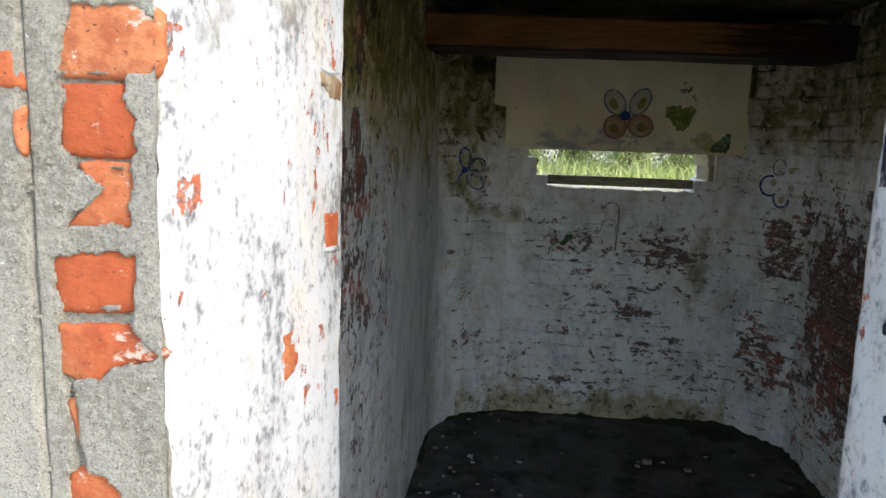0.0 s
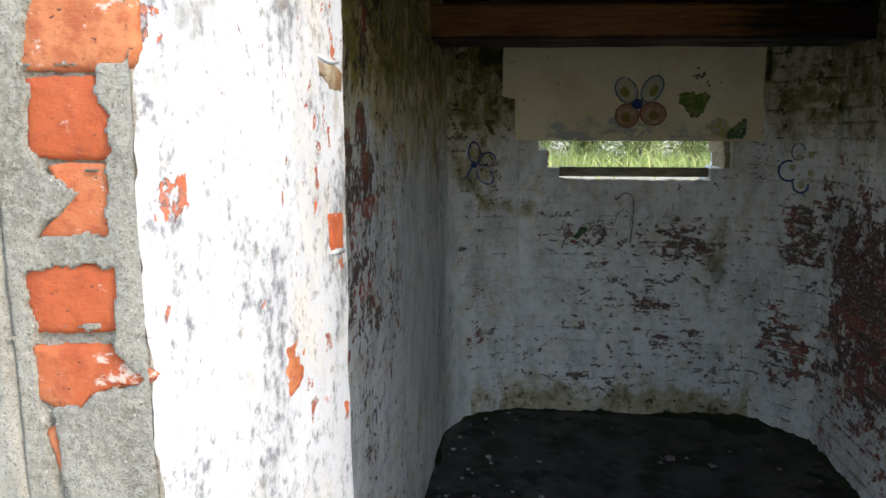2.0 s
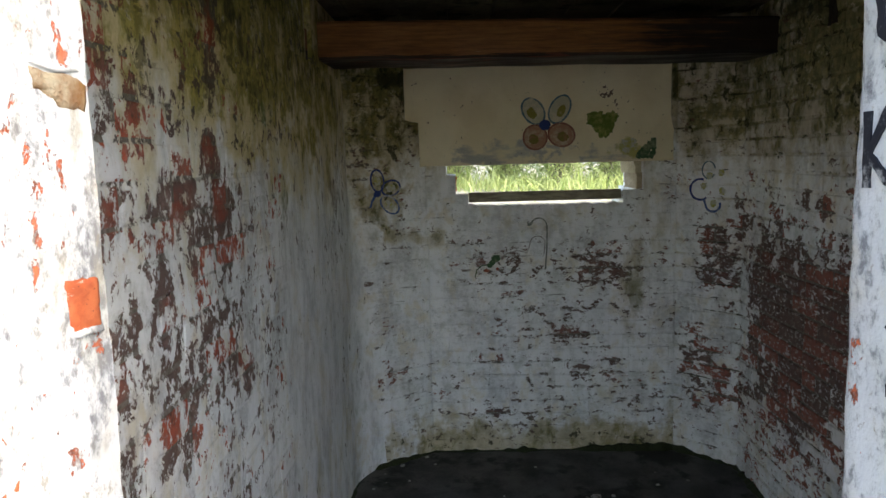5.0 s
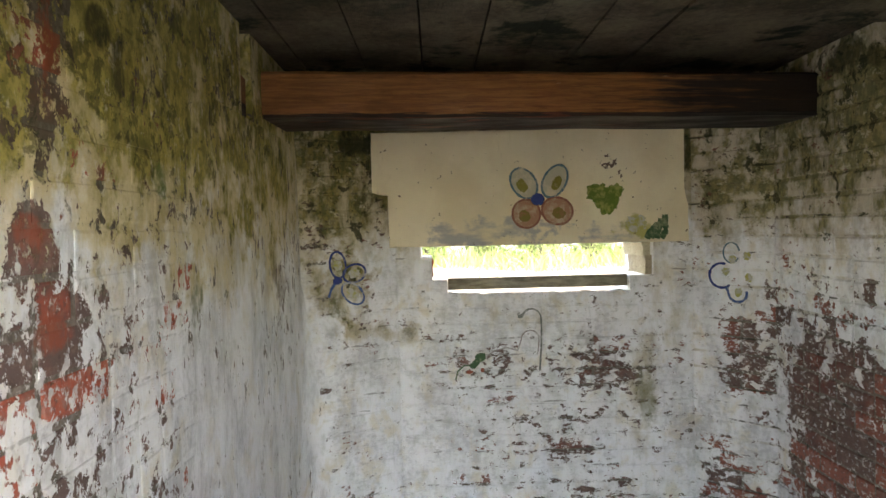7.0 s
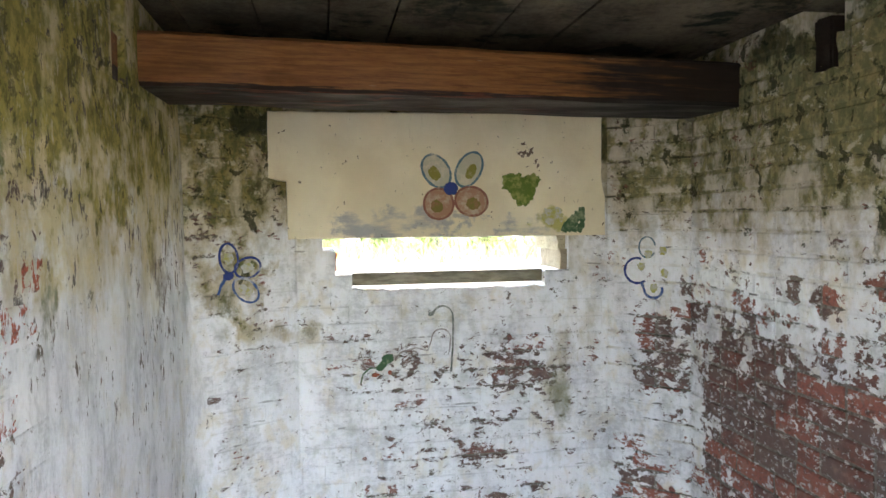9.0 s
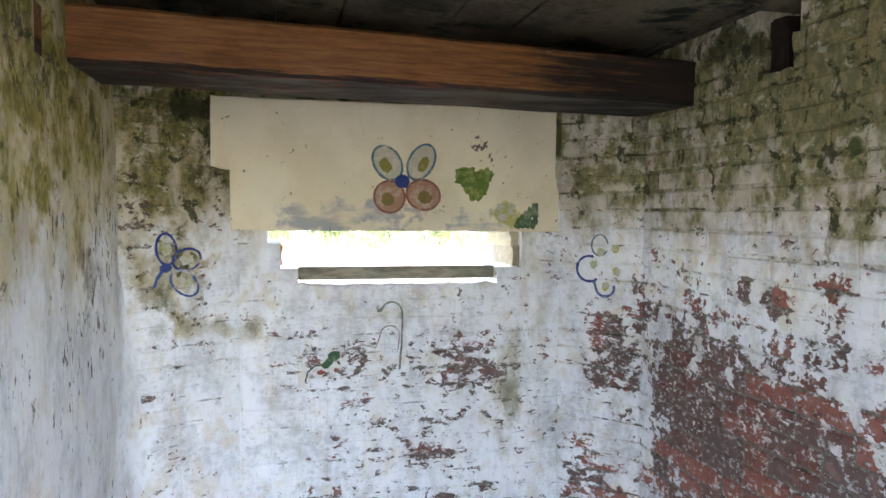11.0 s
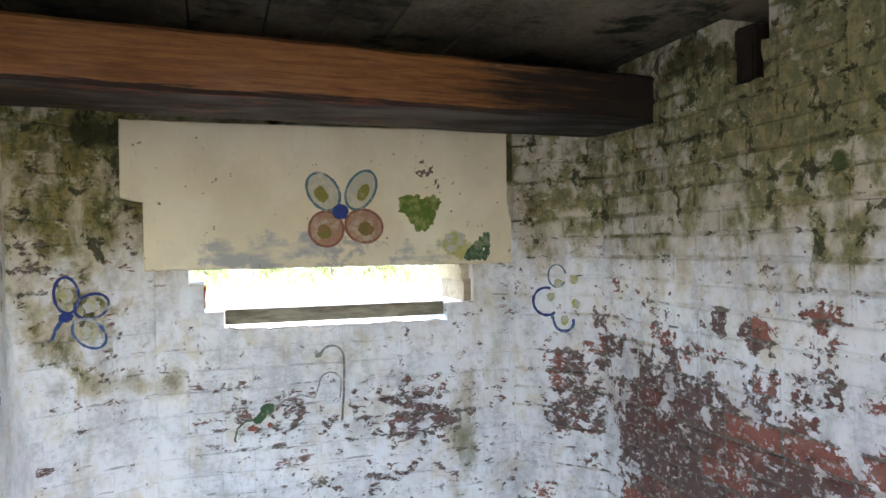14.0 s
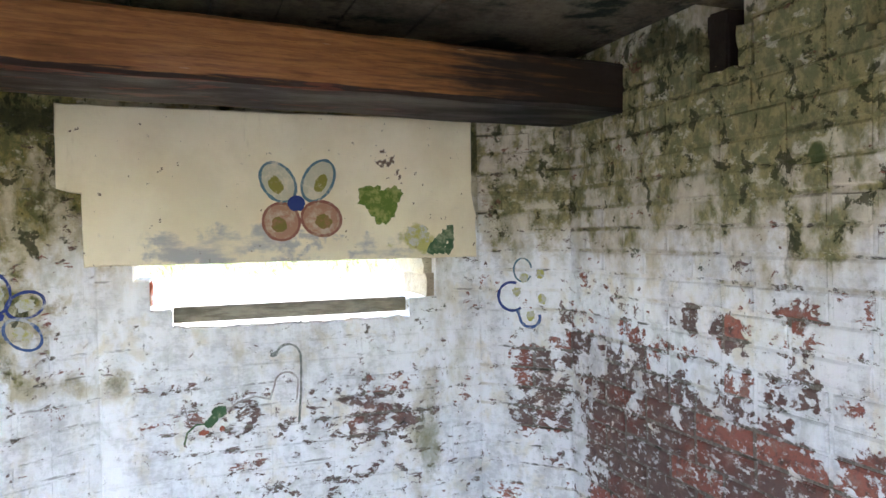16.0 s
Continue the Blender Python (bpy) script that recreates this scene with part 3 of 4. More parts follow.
CHEEK = concrete("bare brown masonry", (0.44, 0.37, 0.27), (0.24, 0.18, 0.12), 1.0, 0.008)
rubble_block(1.522, 1.578, 4.17, 4.5, 1.572, 1.66, concrete("cream mortar", (0.50, 0.43, 0.30), (0.32, 0.27, 0.18), 1.0, 0.006), 3)
rubble_block(1.530, 1.578, 4.15, 4.45, 1.485, 1.578, CHEEK, 7)
rubble_block(0.505, 0.533, 4.125, 4.35, 1.500, 1.578, MAT["jamb_brick"], 21)
for k, (x0, x1, y0, y1, z0, z1) in enumerate([(1.965, 2.10, 2.43, 2.535, 2.245, 2.335), (1.985, 2.06, 2.505, 2.60, 2.115, 2.150), (1.99, 2.08, 2.625, 2.68, 2.16, 2.27), (1.988, 2.08, 2.945, 2.99, 2.15, 2.25), (1.985, 2.06, 3.00, 3.12, 2.115, 2.152), (1.988, 2.08, 3.14, 3.20, 2.17, 2.26), (1.985, 2.05, 2.72, 2.84, 2.29, 2.36)]):
    rubble_block(x0, x1, y0, y1, z0, z1, MAT["right", "brick"], 31 + 5 * k, wall_right)
# Out-of-view lintel, added to keep door light off the upper back wall.
structure("lintel_inner", [([(0.10, 0.82), (1.02, 0.82), (1.0, FRONT_IN - 0.002), (0.13, FRONT_IN - 0.002)], 2.12, TOP + 0.01)], MAT["cement"], "added unseen lintel over the doorway, cutting light on the upper walls", "lintel")
floor = structure("floor", [(rect(-0.5, 0.425, 2.5, 4.6), -0.2, 0.0)], MAT["floor"], "damp dark concrete floor", "floor")

bm = bmesh.new()
x = -0.5
rng = random.Random(4)
while x < 2.5:
    w = rng.uniform(0.17, 0.24)
    add_prism(bm, rect(x, 0.82, min(2.5, x + w - 0.006), 4.6), TOP + rng.uniform(0.0, 0.008), 2.56)
    x += w
add_prism(bm, rect(-1.6, 0.82, 3.6, 4.7), 2.565, 2.7)
ceiling = tagged(part("ceiling", bm, MAT["ceiling"]), "dark board-marked concrete ceiling with mould", "ceiling", kind="structure")
# ---- terrain behind and around ----
def ground_height(x, y):
    rise = min(1.0, max(0.0, (y - 5.2) / 4.0))
    return -0.03 + 1.12 * rise * rise * (3 - 2 * rise) * (1.0 if y > 5 else 0.0)


xs = [-400, -60, -20, -8, -4, -2, -1, 0, 1, 2, 3, 4, 6, 10, 20, 60, 400]
ys = [-400, -60, -20, -5, 0, 4.6, 5.2, 5.8, 6.4, 7.0, 7.6, 8.2, 8.8, 9.2, 12, 20, 60, 400]
verts = [(x, y, ground_height(x, y)) for y in ys for x in xs]
faces = [(j * len(xs) + i, j * len(xs) + i + 1, (j + 1) * len(xs) + i + 1, (j + 1) * len(xs) + i) for j in range(len(ys) - 1) for i in range(len(xs) - 1)]
tagged(mesh_object("ground", verts, faces, MAT["soil"]), "pale sandy ground with dry soil", "ground", kind="structure")

rng = random.Random(11)
verts, faces = [], []
for k in range(9000):
    y = rng.uniform(9.2, 15.0)
    x = rng.uniform(-5, 9)
    if y < 12.2 - 0.28 * (x + 1) + 0.5 * math.sin(x * 2.3) and rng.random() < 0.93:
        continue
    z = ground_height(x, y)
    h, w, a = rng.uniform(0.06, 0.34) * (1.6 if rng.random() < 0.08 else 1.0), rng.uniform(0.008, 0.02), rng.uniform(0, 6.283)
    dx, dy = math.cos(a) * w, math.sin(a) * w
    bx, by = rng.gauss(0, 0.16), rng.gauss(0, 0.16)
    n = len(verts)
    verts += [(x - dx, y - dy, z), (x + dx, y + dy, z), (x + dx * 0.7 + bx * 0.4, y + dy * 0.7 + by * 0.4, z + h * 0.6), (x - dx * 0.7 + bx * 0.4, y - dy * 0.7 + by * 0.4, z + h * 0.6), (x + bx, y + by, z + h)]
    faces += [(n, n + 1, n + 2, n + 3), (n + 3, n + 2, n + 4)]
tagged(mesh_object("grass", verts, faces, MAT["grass"]), "tall sunlit grass with seed stalks", "grass", kind="stuff")


def shrub(cx, cy, r, h, seed):
    r_ = random.Random(seed)
    z0 = ground_height(cx, cy)
    root = tagged(new("shrub"), "bushy green shrub with small leaves behind the wall", "shrub", group="shrubs outside")
    root.location = (cx, cy, z0)
    tips = []
    bm = bmesh.new()
    for k in range(9):
        a = r_.uniform(0, 6.283)
        d = r * r_.uniform(0.2, 0.9)
        p0 = Vector((r_.uniform(-0.1, 0.1), r_.uniform(-0.1, 0.1), -0.05))
        p1 = Vector((math.cos(a) * d, math.sin(a) * d, h * r_.uniform(0.55, 1.0)))
        tips.append((p0, p1))
        side = (p1 - p0).orthogonal().normalized()
        other = (p1 - p0).cross(side).normalized()
        rings = []
        for f, rad in ((0, 0.025), (0.5, 0.016), (1, 0.005)):
            c = p0.lerp(p1, f) + Vector((0, 0, 0.15 * f * (1 - f)))
            rings.append([bm.verts.new(c + (side * math.cos(b) + other * math.sin(b)) * rad) for b in (0, 1.26, 2.51, 3.77, 5.03)])
        for ra, rb in zip(rings, rings[1:]):
            for j in range(5):
                bm.faces.new((ra[j], ra[(j + 1) % 5], rb[(j + 1) % 5], rb[j]))
    part("stem", bm, MAT["bark"], root)
    verts, faces = [], []
    for k in range(3400):
        p0, p1 = r_.choice(tips)
        c = p0.lerp(p1, r_.uniform(0.12, 1.05)) + Vector((r_.gauss(0, 0.22), r_.gauss(0, 0.22), r_.gauss(0, 0.16)))
        n = len(verts)
        u = Vector((r_.gauss(0, 1), r_.gauss(0, 1), r_.gauss(0, 1))).normalized()
        v = u.orthogonal().normalized()
        s = r_.uniform(0.025, 0.055)
        verts += [tuple(c - u * s), tuple(c + v * s * 0.45), tuple(c + u * s), tuple(c - v * s * 0.45)]
        faces.append((n, n + 1, n + 2, n + 3))
    mesh_object("crown", verts, faces, MAT["leaf"], root)


rng = random.Random(5)
for k in range(13):
    shrub(-6.0 + k * 1.25, 16.4 + rng.uniform(-0.5, 0.5), 1.1, rng.uniform(2.6, 3.6), 70 + k)
    shrub(-4.2 + k * 0.95 + rng.uniform(-0.2, 0.2), rng.uniform(12.6, 14.6), rng.uniform(0.6, 0.9), rng.uniform(1.2, 2.2), 40 + k)


# ---- beam, lintel slab and loophole board ----
def beam_y(x):
    return 3.29 + (x - LEFT) * 0.105


bm = bmesh.new()
n = 40
rings = []
for k in range(n + 1):
    x = -0.20 + 2.40 * k / n
    y = beam_y(x)
    wob = 0.006 * noise.noise((x * 3, 0, 0)), 0.005 * noise.noise((x * 5, 3, 0)), 0.010 * max(0, noise.noise((x * 6, 7, 0)))
    z0, z1 = 2.116 + wob[0], 2.276 + wob[1]
    rings.append([bm.verts.new(p) for p in ((x, y, z0 + 0.010 + wob[2]), (x, y - 0.004, z0 + 0.05), (x, y - 0.003, z1 - 0.012), (x, y + 0.010, z1), (x, y + 0.39, z1), (x, y + 0.40, z1 - 0.012), (x, y + 0.40, z0 + 0.008), (x, y + 0.012 + wob[2], z0))])
for a, b in zip(rings, rings[1:]):
    for j in range(8):
        bm.faces.new((a[j], a[(j + 1) % 8], b[(j + 1) % 8], b[j]))
bm.faces.new(rings[0])
bm.faces.new(rings[-1])
tagged(part("ceiling_beam", bm, MAT["beam"]), "heavy brown-stained timber beam under the ceiling, rotten along its lower edge, darkened underneath and towards the right", "beam")

# slab over the loophole, with a broken lower left step
SLAB = 4.045
outline = [(0.266, 1.89), (0.338, 1.878), (0.340, 1.642), (1.700, 1.640), (1.700, 1.80), (1.684, 1.88), (1.686, 2.163), (0.268, 2.160)]
bm = bmesh.new()
front, back_ring = [], []
pts = []
for (x0, z0), (x1, z1) in zip(outline, outline[1:] + outline[:1]):
    m_ = max(2, int(math.hypot(x1 - x0, z1 - z0) / 0.03))
    for j in range(m_):
        f = j / m_
        pts.append((x0 + (x1 - x0) * f + 0.004 * noise.noise((x0 * 9 + j, z0, 1)), z0 + (z1 - z0) * f + 0.004 * noise.noise((x0 * 9 + j, z0, 5))))
front = [bm.verts.new((x * 0.996 + 0.004, SLAB, 1.92 + (z - 1.92) * 0.985)) for x, z in pts]
mid = [bm.verts.new((x, SLAB + 0.008, z)) for x, z in pts]
deep = [bm.verts.new((x, BACK + 0.05, z)) for x, z in pts]
bm.faces.new(front)
for a, b in ((front, mid), (mid, deep)):
    for j in range(len(pts)):
        bm.faces.new((a[j], a[(j + 1) % len(pts)], b[(j + 1) % len(pts)], b[j]))
lintel = tagged(part("lintel_slab", bm, MAT["lintel"]), "cream-painted concrete slab above the loophole, chipped and stained", "lintel")


bm = bmesh.new()
add_prism(bm, rect(0.602, 4.165, 1.448, 4.195), 1.434, 1.489)
bmesh.ops.bevel(bm, geom=bm.edges[:], offset=0.003, segments=1, affect="EDGES")
tagged(part("loophole_board", bm, MAT["dark_wood"]), "grey weathered wooden board lying in the loophole", "board")


# ---- doorway: plaster, exposed bricks ----
def jamb_point(y, z, out=0.0):
    """A point on the left cheek of the doorway, proud of it by out."""
    (x0, y0), (x1, y1) = JAMB_L
    f = (y - y0) / (y1 - y0)
    n = Vector((y1 - y0, -(x1 - x0), 0)).normalized()
    return Vector((x0 + (x1 - x0) * f, y, z)) + n * out


def jamb_point_r(u, z, out=0.0):
    """A point on the right cheek, u metres out from its inner edge."""
    (x0, y0), (x1, y1) = JAMB_R
    d = Vector((x1 - x0, y1 - y0, 0)).normalized()
    n = Vector((d.y, -d.x, 0))
    return Vector((x0, y0, z)) + d * u + n * out


def coat(name, point, u0, u1, z0, z1, step, edge, thick, bumps, material, parent, label, holes=(), tall=1.0, fade=0.0):
    """A coat of plaster or render with a ragged first edge and an uneven face."""
    nu, nz = int(abs(u1 - u0) / step), int((z1 - z0) / step)
    verts, faces = [], []
    for j in range(nz + 1):
        z = z0 + (z1 - z0) * j / nz
        s0 = u0 + edge * (noise.noise((z * 7, 1.5, 0)) + 0.6 * noise.noise((z * 24, 4.5, 0)) + 0.4 * noise.noise((z * 70, 9.5, 0)))
        for i in range(nu + 1):
            f = i / nu
            u = s0 + (u1 - s0) * f
            v = z / tall
            h = thick + bumps * (noise.noise((u * 5, v * 5, 3)) + 0.5 * noise.noise((u * 17, v * 17, 8)) + 0.35 * noise.noise((u * 48, v * 48, 2)) + 0.2 * noise.noise((u * 110, v * 110, 6)))
            for loop in holes:
                d = outside(loop, u, z) + 0.0065 * noise.noise((u * 42, z * 42, 12)) + 0.003 * noise.noise((u * 90, z * 90, 15))
                if d < 0.0005:
                    h = min(h, 0.0035 + 0.003 * noise.noise((u * 90, z * 90, 21)))
            if fade:
                h *= min(1.0, (u - s0) / fade)
            if i == 0:
                h = 0.0
            verts.append(tuple(point(u, z, h)))
    w = nu + 1
    for j in range(nz):
        for i in range(nu):
            a = j * w + i
            faces.append((a, a + 1, a + w + 1, a + w))
    ob = mesh_object(name, verts, faces, material, parent, label)
    ob.data.polygons.foreach_set("use_smooth", [True] * len(faces))
    return ob


coat("plaster", jamb_point, 0.537, 0.967, 0.0, 2.34, 0.010, 0.012, 0.009, 0.0035, MAT["reveal"], wall_front, "white limewashed plaster on the door cheek")
coat("plaster", jamb_point_r, -0.002, 0.55, 0.0, 2.34, 0.012, 0.004, 0.007, 0.004, MAT["reveal"], wall_front, "white limewashed plaster on the door cheek")


def left_point(y, z, out=0.0):
    return Vector((LEFT + out, y, z))


coat("plaster", left_point, 2.38, 3.852, 0.0, 2.078, 0.012, 0.06, 0.008, 0.005, MAT["left", "coat"], wall_left, "streaked limewash on plaster", tall=3.0, fade=0.45)


def facade_point(x, z, out=0.0):
    return Vector((x, FRONT_OUT - out, z))


# bricks laid bare in the render beside the doorway: outlines in x and z
BARE = [
    [(0.004, 1.812), (0.078, 1.813), (0.088, 1.806), (0.088, 1.766), (0.080, 1.751), (-0.016, 1.749), (-0.008, 1.779)],
    [(-0.007, 1.736), (0.051, 1.734), (0.056, 1.719), (0.064, 1.706), (0.064, 1.673), (-0.012, 1.673)],
    [(0.004, 1.657), (0.060, 1.659), (0.056, 1.601), (-0.012, 1.598), (0.007, 1.615), (0.031, 1.638)],
    [(-0.029, 1.559), (-0.004, 1.569), (0.060, 1.569), (0.058, 1.513), (-0.024, 1.509)],
    [(-0.027, 1.488), (0.053, 1.489), (0.065, 1.476), (0.083, 1.465), (0.080, 1.459), (0.030, 1.451), (0.014, 1.433), (-0.011, 1.434), (-0.026, 1.443)],
    [(-0.021, 1.324), (0.016, 1.329), (0.034, 1.309), (0.050, 1.27), (-0.032, 1.264)],
]
# recessed bed joints between them, a crack below
JOINTS = [[(-0.012, 1.752), (0.056, 1.752), (0.054, 1.735), (-0.009, 1.735)], [(-0.012, 1.676), (0.062, 1.676), (0.060, 1.656), (0.000, 1.656)], [(-0.026, 1.511), (0.058, 1.514), (0.056, 1.486), (-0.027, 1.486)], [(-0.026, 1.440), (-0.016, 1.437), (-0.012, 1.390), (-0.004, 1.326), (-0.014, 1.326), (-0.020, 1.390)]]
CHIPS = [[(-0.135, 1.81), (-0.108, 1.806), (-0.110, 1.778), (-0.135, 1.776)], [(-0.14, 1.642), (-0.117, 1.640), (-0.116, 1.60), (-0.14, 1.594)], [(-0.15, 1.563), (-0.121, 1.56), (-0.119, 1.53), (-0.15, 1.526)], [(-0.16, 1.372), (-0.127, 1.37), (-0.126, 1.33), (-0.16, 1.325)], [(-0.076, 1.766), (-0.055, 1.767), (-0.051, 1.737), (-0.072, 1.735)], [(-0.057, 1.709), (-0.049, 1.710), (-0.050, 1.672), (-0.057, 1.681)]]


def outside(loop, u, z):
    """Distance to an outline in a plane, negative within it."""
    best, within = 9.0, False
    for (a, b), (c, d) in zip(loop, loop[1:] + loop[:1]):
        f = max(0.0, min(1.0, ((u - a) * (c - a) + (z - b) * (d - b)) / ((c - a) ** 2 + (d - b) ** 2)))
        best = min(best, math.hypot(u - a - (c - a) * f, z - b - (d - b) * f))
        if (b > z) != (d > z) and u < (c - a) * (z - b) / (d - b) + a:
            within = not within
    return -best if within else best


coat("render", facade_point, -0.048, 0.089, 1.05, 2.05, 0.0028, 0.0, 0.0135, 0.0042, MAT["cement"], wall_front, "rough grey cement round the bare bricks", BARE + JOINTS)
coat("render", facade_point, -0.044, -0.60, 0.9, 2.2, 0.007, 0.004, 0.019, 0.0055, MAT["cement"], wall_front, "rough grey cement render")


rng = random.Random(33)
verts, faces = [], []
for k in range(420):
    x, z = rng.uniform(-0.40, 0.085), rng.uniform(1.08, 2.0)
    if any(outside(loop, x, z) < 0.004 for loop in BARE + JOINTS):
        continue
    q = facade_point(x, z, 0.0135 if x > -0.044 else 0.019)
    e = rng.uniform(0.0012, 0.0042)
    n = len(verts)
    for dx, dz in ((-1, -0.4), (-0.2, -1), (0.9, -0.6), (1, 0.5), (0.1, 1), (-0.9, 0.7)):
        verts.append((q.x + e * (dx + rng.uniform(-0.3, 0.3)), q.y + 0.003, q.z + e * (dz + rng.uniform(-0.3, 0.3))))
    verts.append((q.x + e * rng.uniform(-0.4, 0.4), q.y - e * rng.uniform(0.7, 1.3), q.z + e * rng.uniform(-0.3, 0.4)))
    faces += [(n + j, n + (j + 1) % 6, n + 6) for j in range(6)]
crumbs = mesh_object("render_crumbs", verts, faces, MAT["cement"], wall_front)
tagged(crumbs, kind="stuff")


def bare_brick(loop, seed, point=facade_point, out=0.010, material=None):
    """A brick laid bare in the render, with a chipped outline and a worn face."""
    r = random.Random(seed)
    cu, cz = sum(p[0] for p in loop) / len(loop), sum(p[1] for p in loop) / len(loop)
    dense = []
    for (a, b), (c, d) in zip(loop, loop[1:] + loop[:1]):
        n = max(2, int(math.hypot(c - a, d - b) / 0.005))
        dense += [(a + (c - a) * k / n + r.gauss(0, 0.0007), b + (d - b) * k / n + r.gauss(0, 0.0006)) for k in range(n)]
    bm = bmesh.new()
    rings = []
    for grow, h in ((0.006, -0.004), (0.006, out * 0.8), (0.0, out), (-0.25, out + 0.0008), (-0.6, out + 0.0012)):
        ring = []
        for a, b in dense:
            k = grow / max(0.01, math.hypot(a - cu, b - cz)) if grow > 0 else grow
            u, z = a + (a - cu) * k, b + (b - cz) * k
            ring.append(bm.verts.new(point(u, z, h + (0.0016 * noise.noise((u * 60, z * 60, seed)) if h > 0 else 0))))
        rings.append(ring)
    for p, q in zip(rings, rings[1:]):
        for k in range(len(dense)):
            bm.faces.new((p[k], p[(k + 1) % len(dense)], q[(k + 1) % len(dense)], q[k]))
    bm.faces.new(rings[-1])
    return part("brick", bm, material or MAT["jamb_brick"], wall_front, "", True)


for k, loop in enumerate(BARE):
    bare_brick(loop, 60 + k)
bare_brick([(-0.023, 1.402), (-0.012, 1.404), (-0.006, 1.372), (-0.011, 1.358)], 77, out=0.009)
for k, loop in enumerate(CHIPS):
    bare_brick(loop, 80 + k, out=0.0215)
# bricks showing at the inner edge of the cheek, under broken plaster
OCHRE_BRICK = concrete("lichen-stained brick end", (0.36, 0.22, 0.07), (0.22, 0.10, 0.04), 2.5, 0.006, (0.44, 0.38, 0.28), 0.53)
bare_brick([(0.886, 1.787), (0.945, 1.782), (0.962, 1.776), (0.955, 1.752), (0.925, 1.756), (0.892, 1.768)], 91, jamb_point, 0.0100, OCHRE_BRICK)
bare_brick([(0.912, 1.572), (0.952, 1.568), (0.950, 1.522), (0.916, 1.524)], 92, jamb_point, 0.0100)
bare_brick([(0.772, 1.428), (0.800, 1.424), (0.822, 1.405), (0.815, 1.365), (0.780, 1.352)], 93, jamb_point, 0.0092)
# ledges of plaster standing over them
for k, (y0, y1, z) in enumerate([(0.872, 0.966, 1.789), (0.905, 0.966, 1.517)]):
    bm = bmesh.new()
    rows_ = []
    for j in range(13):
        y = y0 + (y1 - y0) * j / 12
        d = 0.005 * noise.noise((y * 30, k, 2))
        fade = min(1.0, 4 * min(j, 12 - j) / 12 + 0.2)
        rows_.append([bm.verts.new(jamb_point(y, z + d + dz, h * fade)) for dz, h in ((0.010, 0.006), (0.003, 0.0125), (-0.001, 0.013), (-0.002, 0.006))])
    for p, q in zip(rows_, rows_[1:]):
        for j in range(3):
            bm.faces.new((p[j], p[j + 1], q[j + 1], q[j]))
    part("plaster_ledge", bm, MAT["reveal"], wall_front, "", True)


# ---- paintings on the walls ----
def back_point(x, z, out=0.0):
    return Vector((x + 0.028, BACK - 0.0045 - out, z))


def slab_point(x, z, out=0.0):
    return Vector((0.597 + (x - 0.57) * 0.98, SLAB - 0.001 - out, 1.69 + (z - 1.7) * 0.98))


def corner_point(a, b):
    d = (Vector((*b, 0)) - Vector((*a, 0))).normalized()
    n = Vector((d.y, -d.x, 0))
    return lambda u, z, out=0.0: Vector((*a, z)) + d * u + n * (0.0055 + out)


left_corner_point = corner_point((-0.010, 3.8667), (0.37, BACK))
right_corner_point = corner_point((1.74, BACK), (RIGHT, 3.85))


def stroke(bm, point, line, width, out=0.0015, seed=0):
    """A brush stroke of uneven width along a line of (u, z)."""
    r = random.Random(seed)
    dense = []
    for (a, b), (c, d) in zip(line, line[1:]):
        n = max(1, int(math.hypot(c - a, d - b) / 0.008))
        dense += [(a + (c - a) * k / n, b + (d - b) * k / n) for k in range(n)]
    dense.append(line[-1])
    rails = []
    for k, (a, b) in enumerate(dense):
        p, q = dense[max(0, k - 1)], dense[min(len(dense) - 1, k + 1)]
        t = Vector((q[0] - p[0], q[1] - p[1])).normalized()
        w = width * (0.5 + 0.22 * noise.noise((a * 60 + seed, b * 60, 1)) + r.uniform(-0.07, 0.07))
        rails.append([bm.verts.new(point(a - t.y * w, b + t.x * w, h)) for h in (out - 0.003,)] + [bm.verts.new(point(a - t.y * w, b + t.x * w, out)), bm.verts.new(point(a + t.y * w, b - t.x * w, out)), bm.verts.new(point(a + t.y * w, b - t.x * w, out - 0.003))])
    for p, q in zip(rails, rails[1:]):
        for k in range(3):
            bm.faces.new((p[k], p[k + 1], q[k + 1], q[k]))


def oval(cx, cz, ru, rz, tilt=0.0, a0=0.0, a1=360.0, n=26):
    c, s_ = math.cos(radians(tilt)), math.sin(radians(tilt))
    pts = []
    for k in range(n + 1):
        a = radians(a0 + (a1 - a0) * k / n)
        u, v = ru * math.cos(a), rz * math.sin(a)
        pts.append((cx + u * c - v * s_, cz + u * s_ + v * c))
    return pts


def dab(bm, point, cx, cz, ru, rz, out=0.001, tilt=0.0, rough=0.15, seed=0, n=30):
    ring = []
    for k, (a, b) in enumerate(oval(cx, cz, ru, rz, tilt, n=n)[:-1]):
        f = 1 + rough * noise.noise((k * 0.55, seed * 3.1, 2)) + rough * 0.6 * noise.noise((k * 1.9, seed, 7))
        ring.append(bm.verts.new(point(cx + (a - cx) * f, cz + (b - cz) * f, out)))
    base = [bm.verts.new(v.co - (point(0, 0, 0.003) - point(0, 0, 0.0))) for v in ring]
    bm.faces.new(ring)
    for k in range(len(ring)):
        bm.faces.new((ring[k], ring[(k + 1) % len(ring)], base[(k + 1) % len(ring)], base[k]))


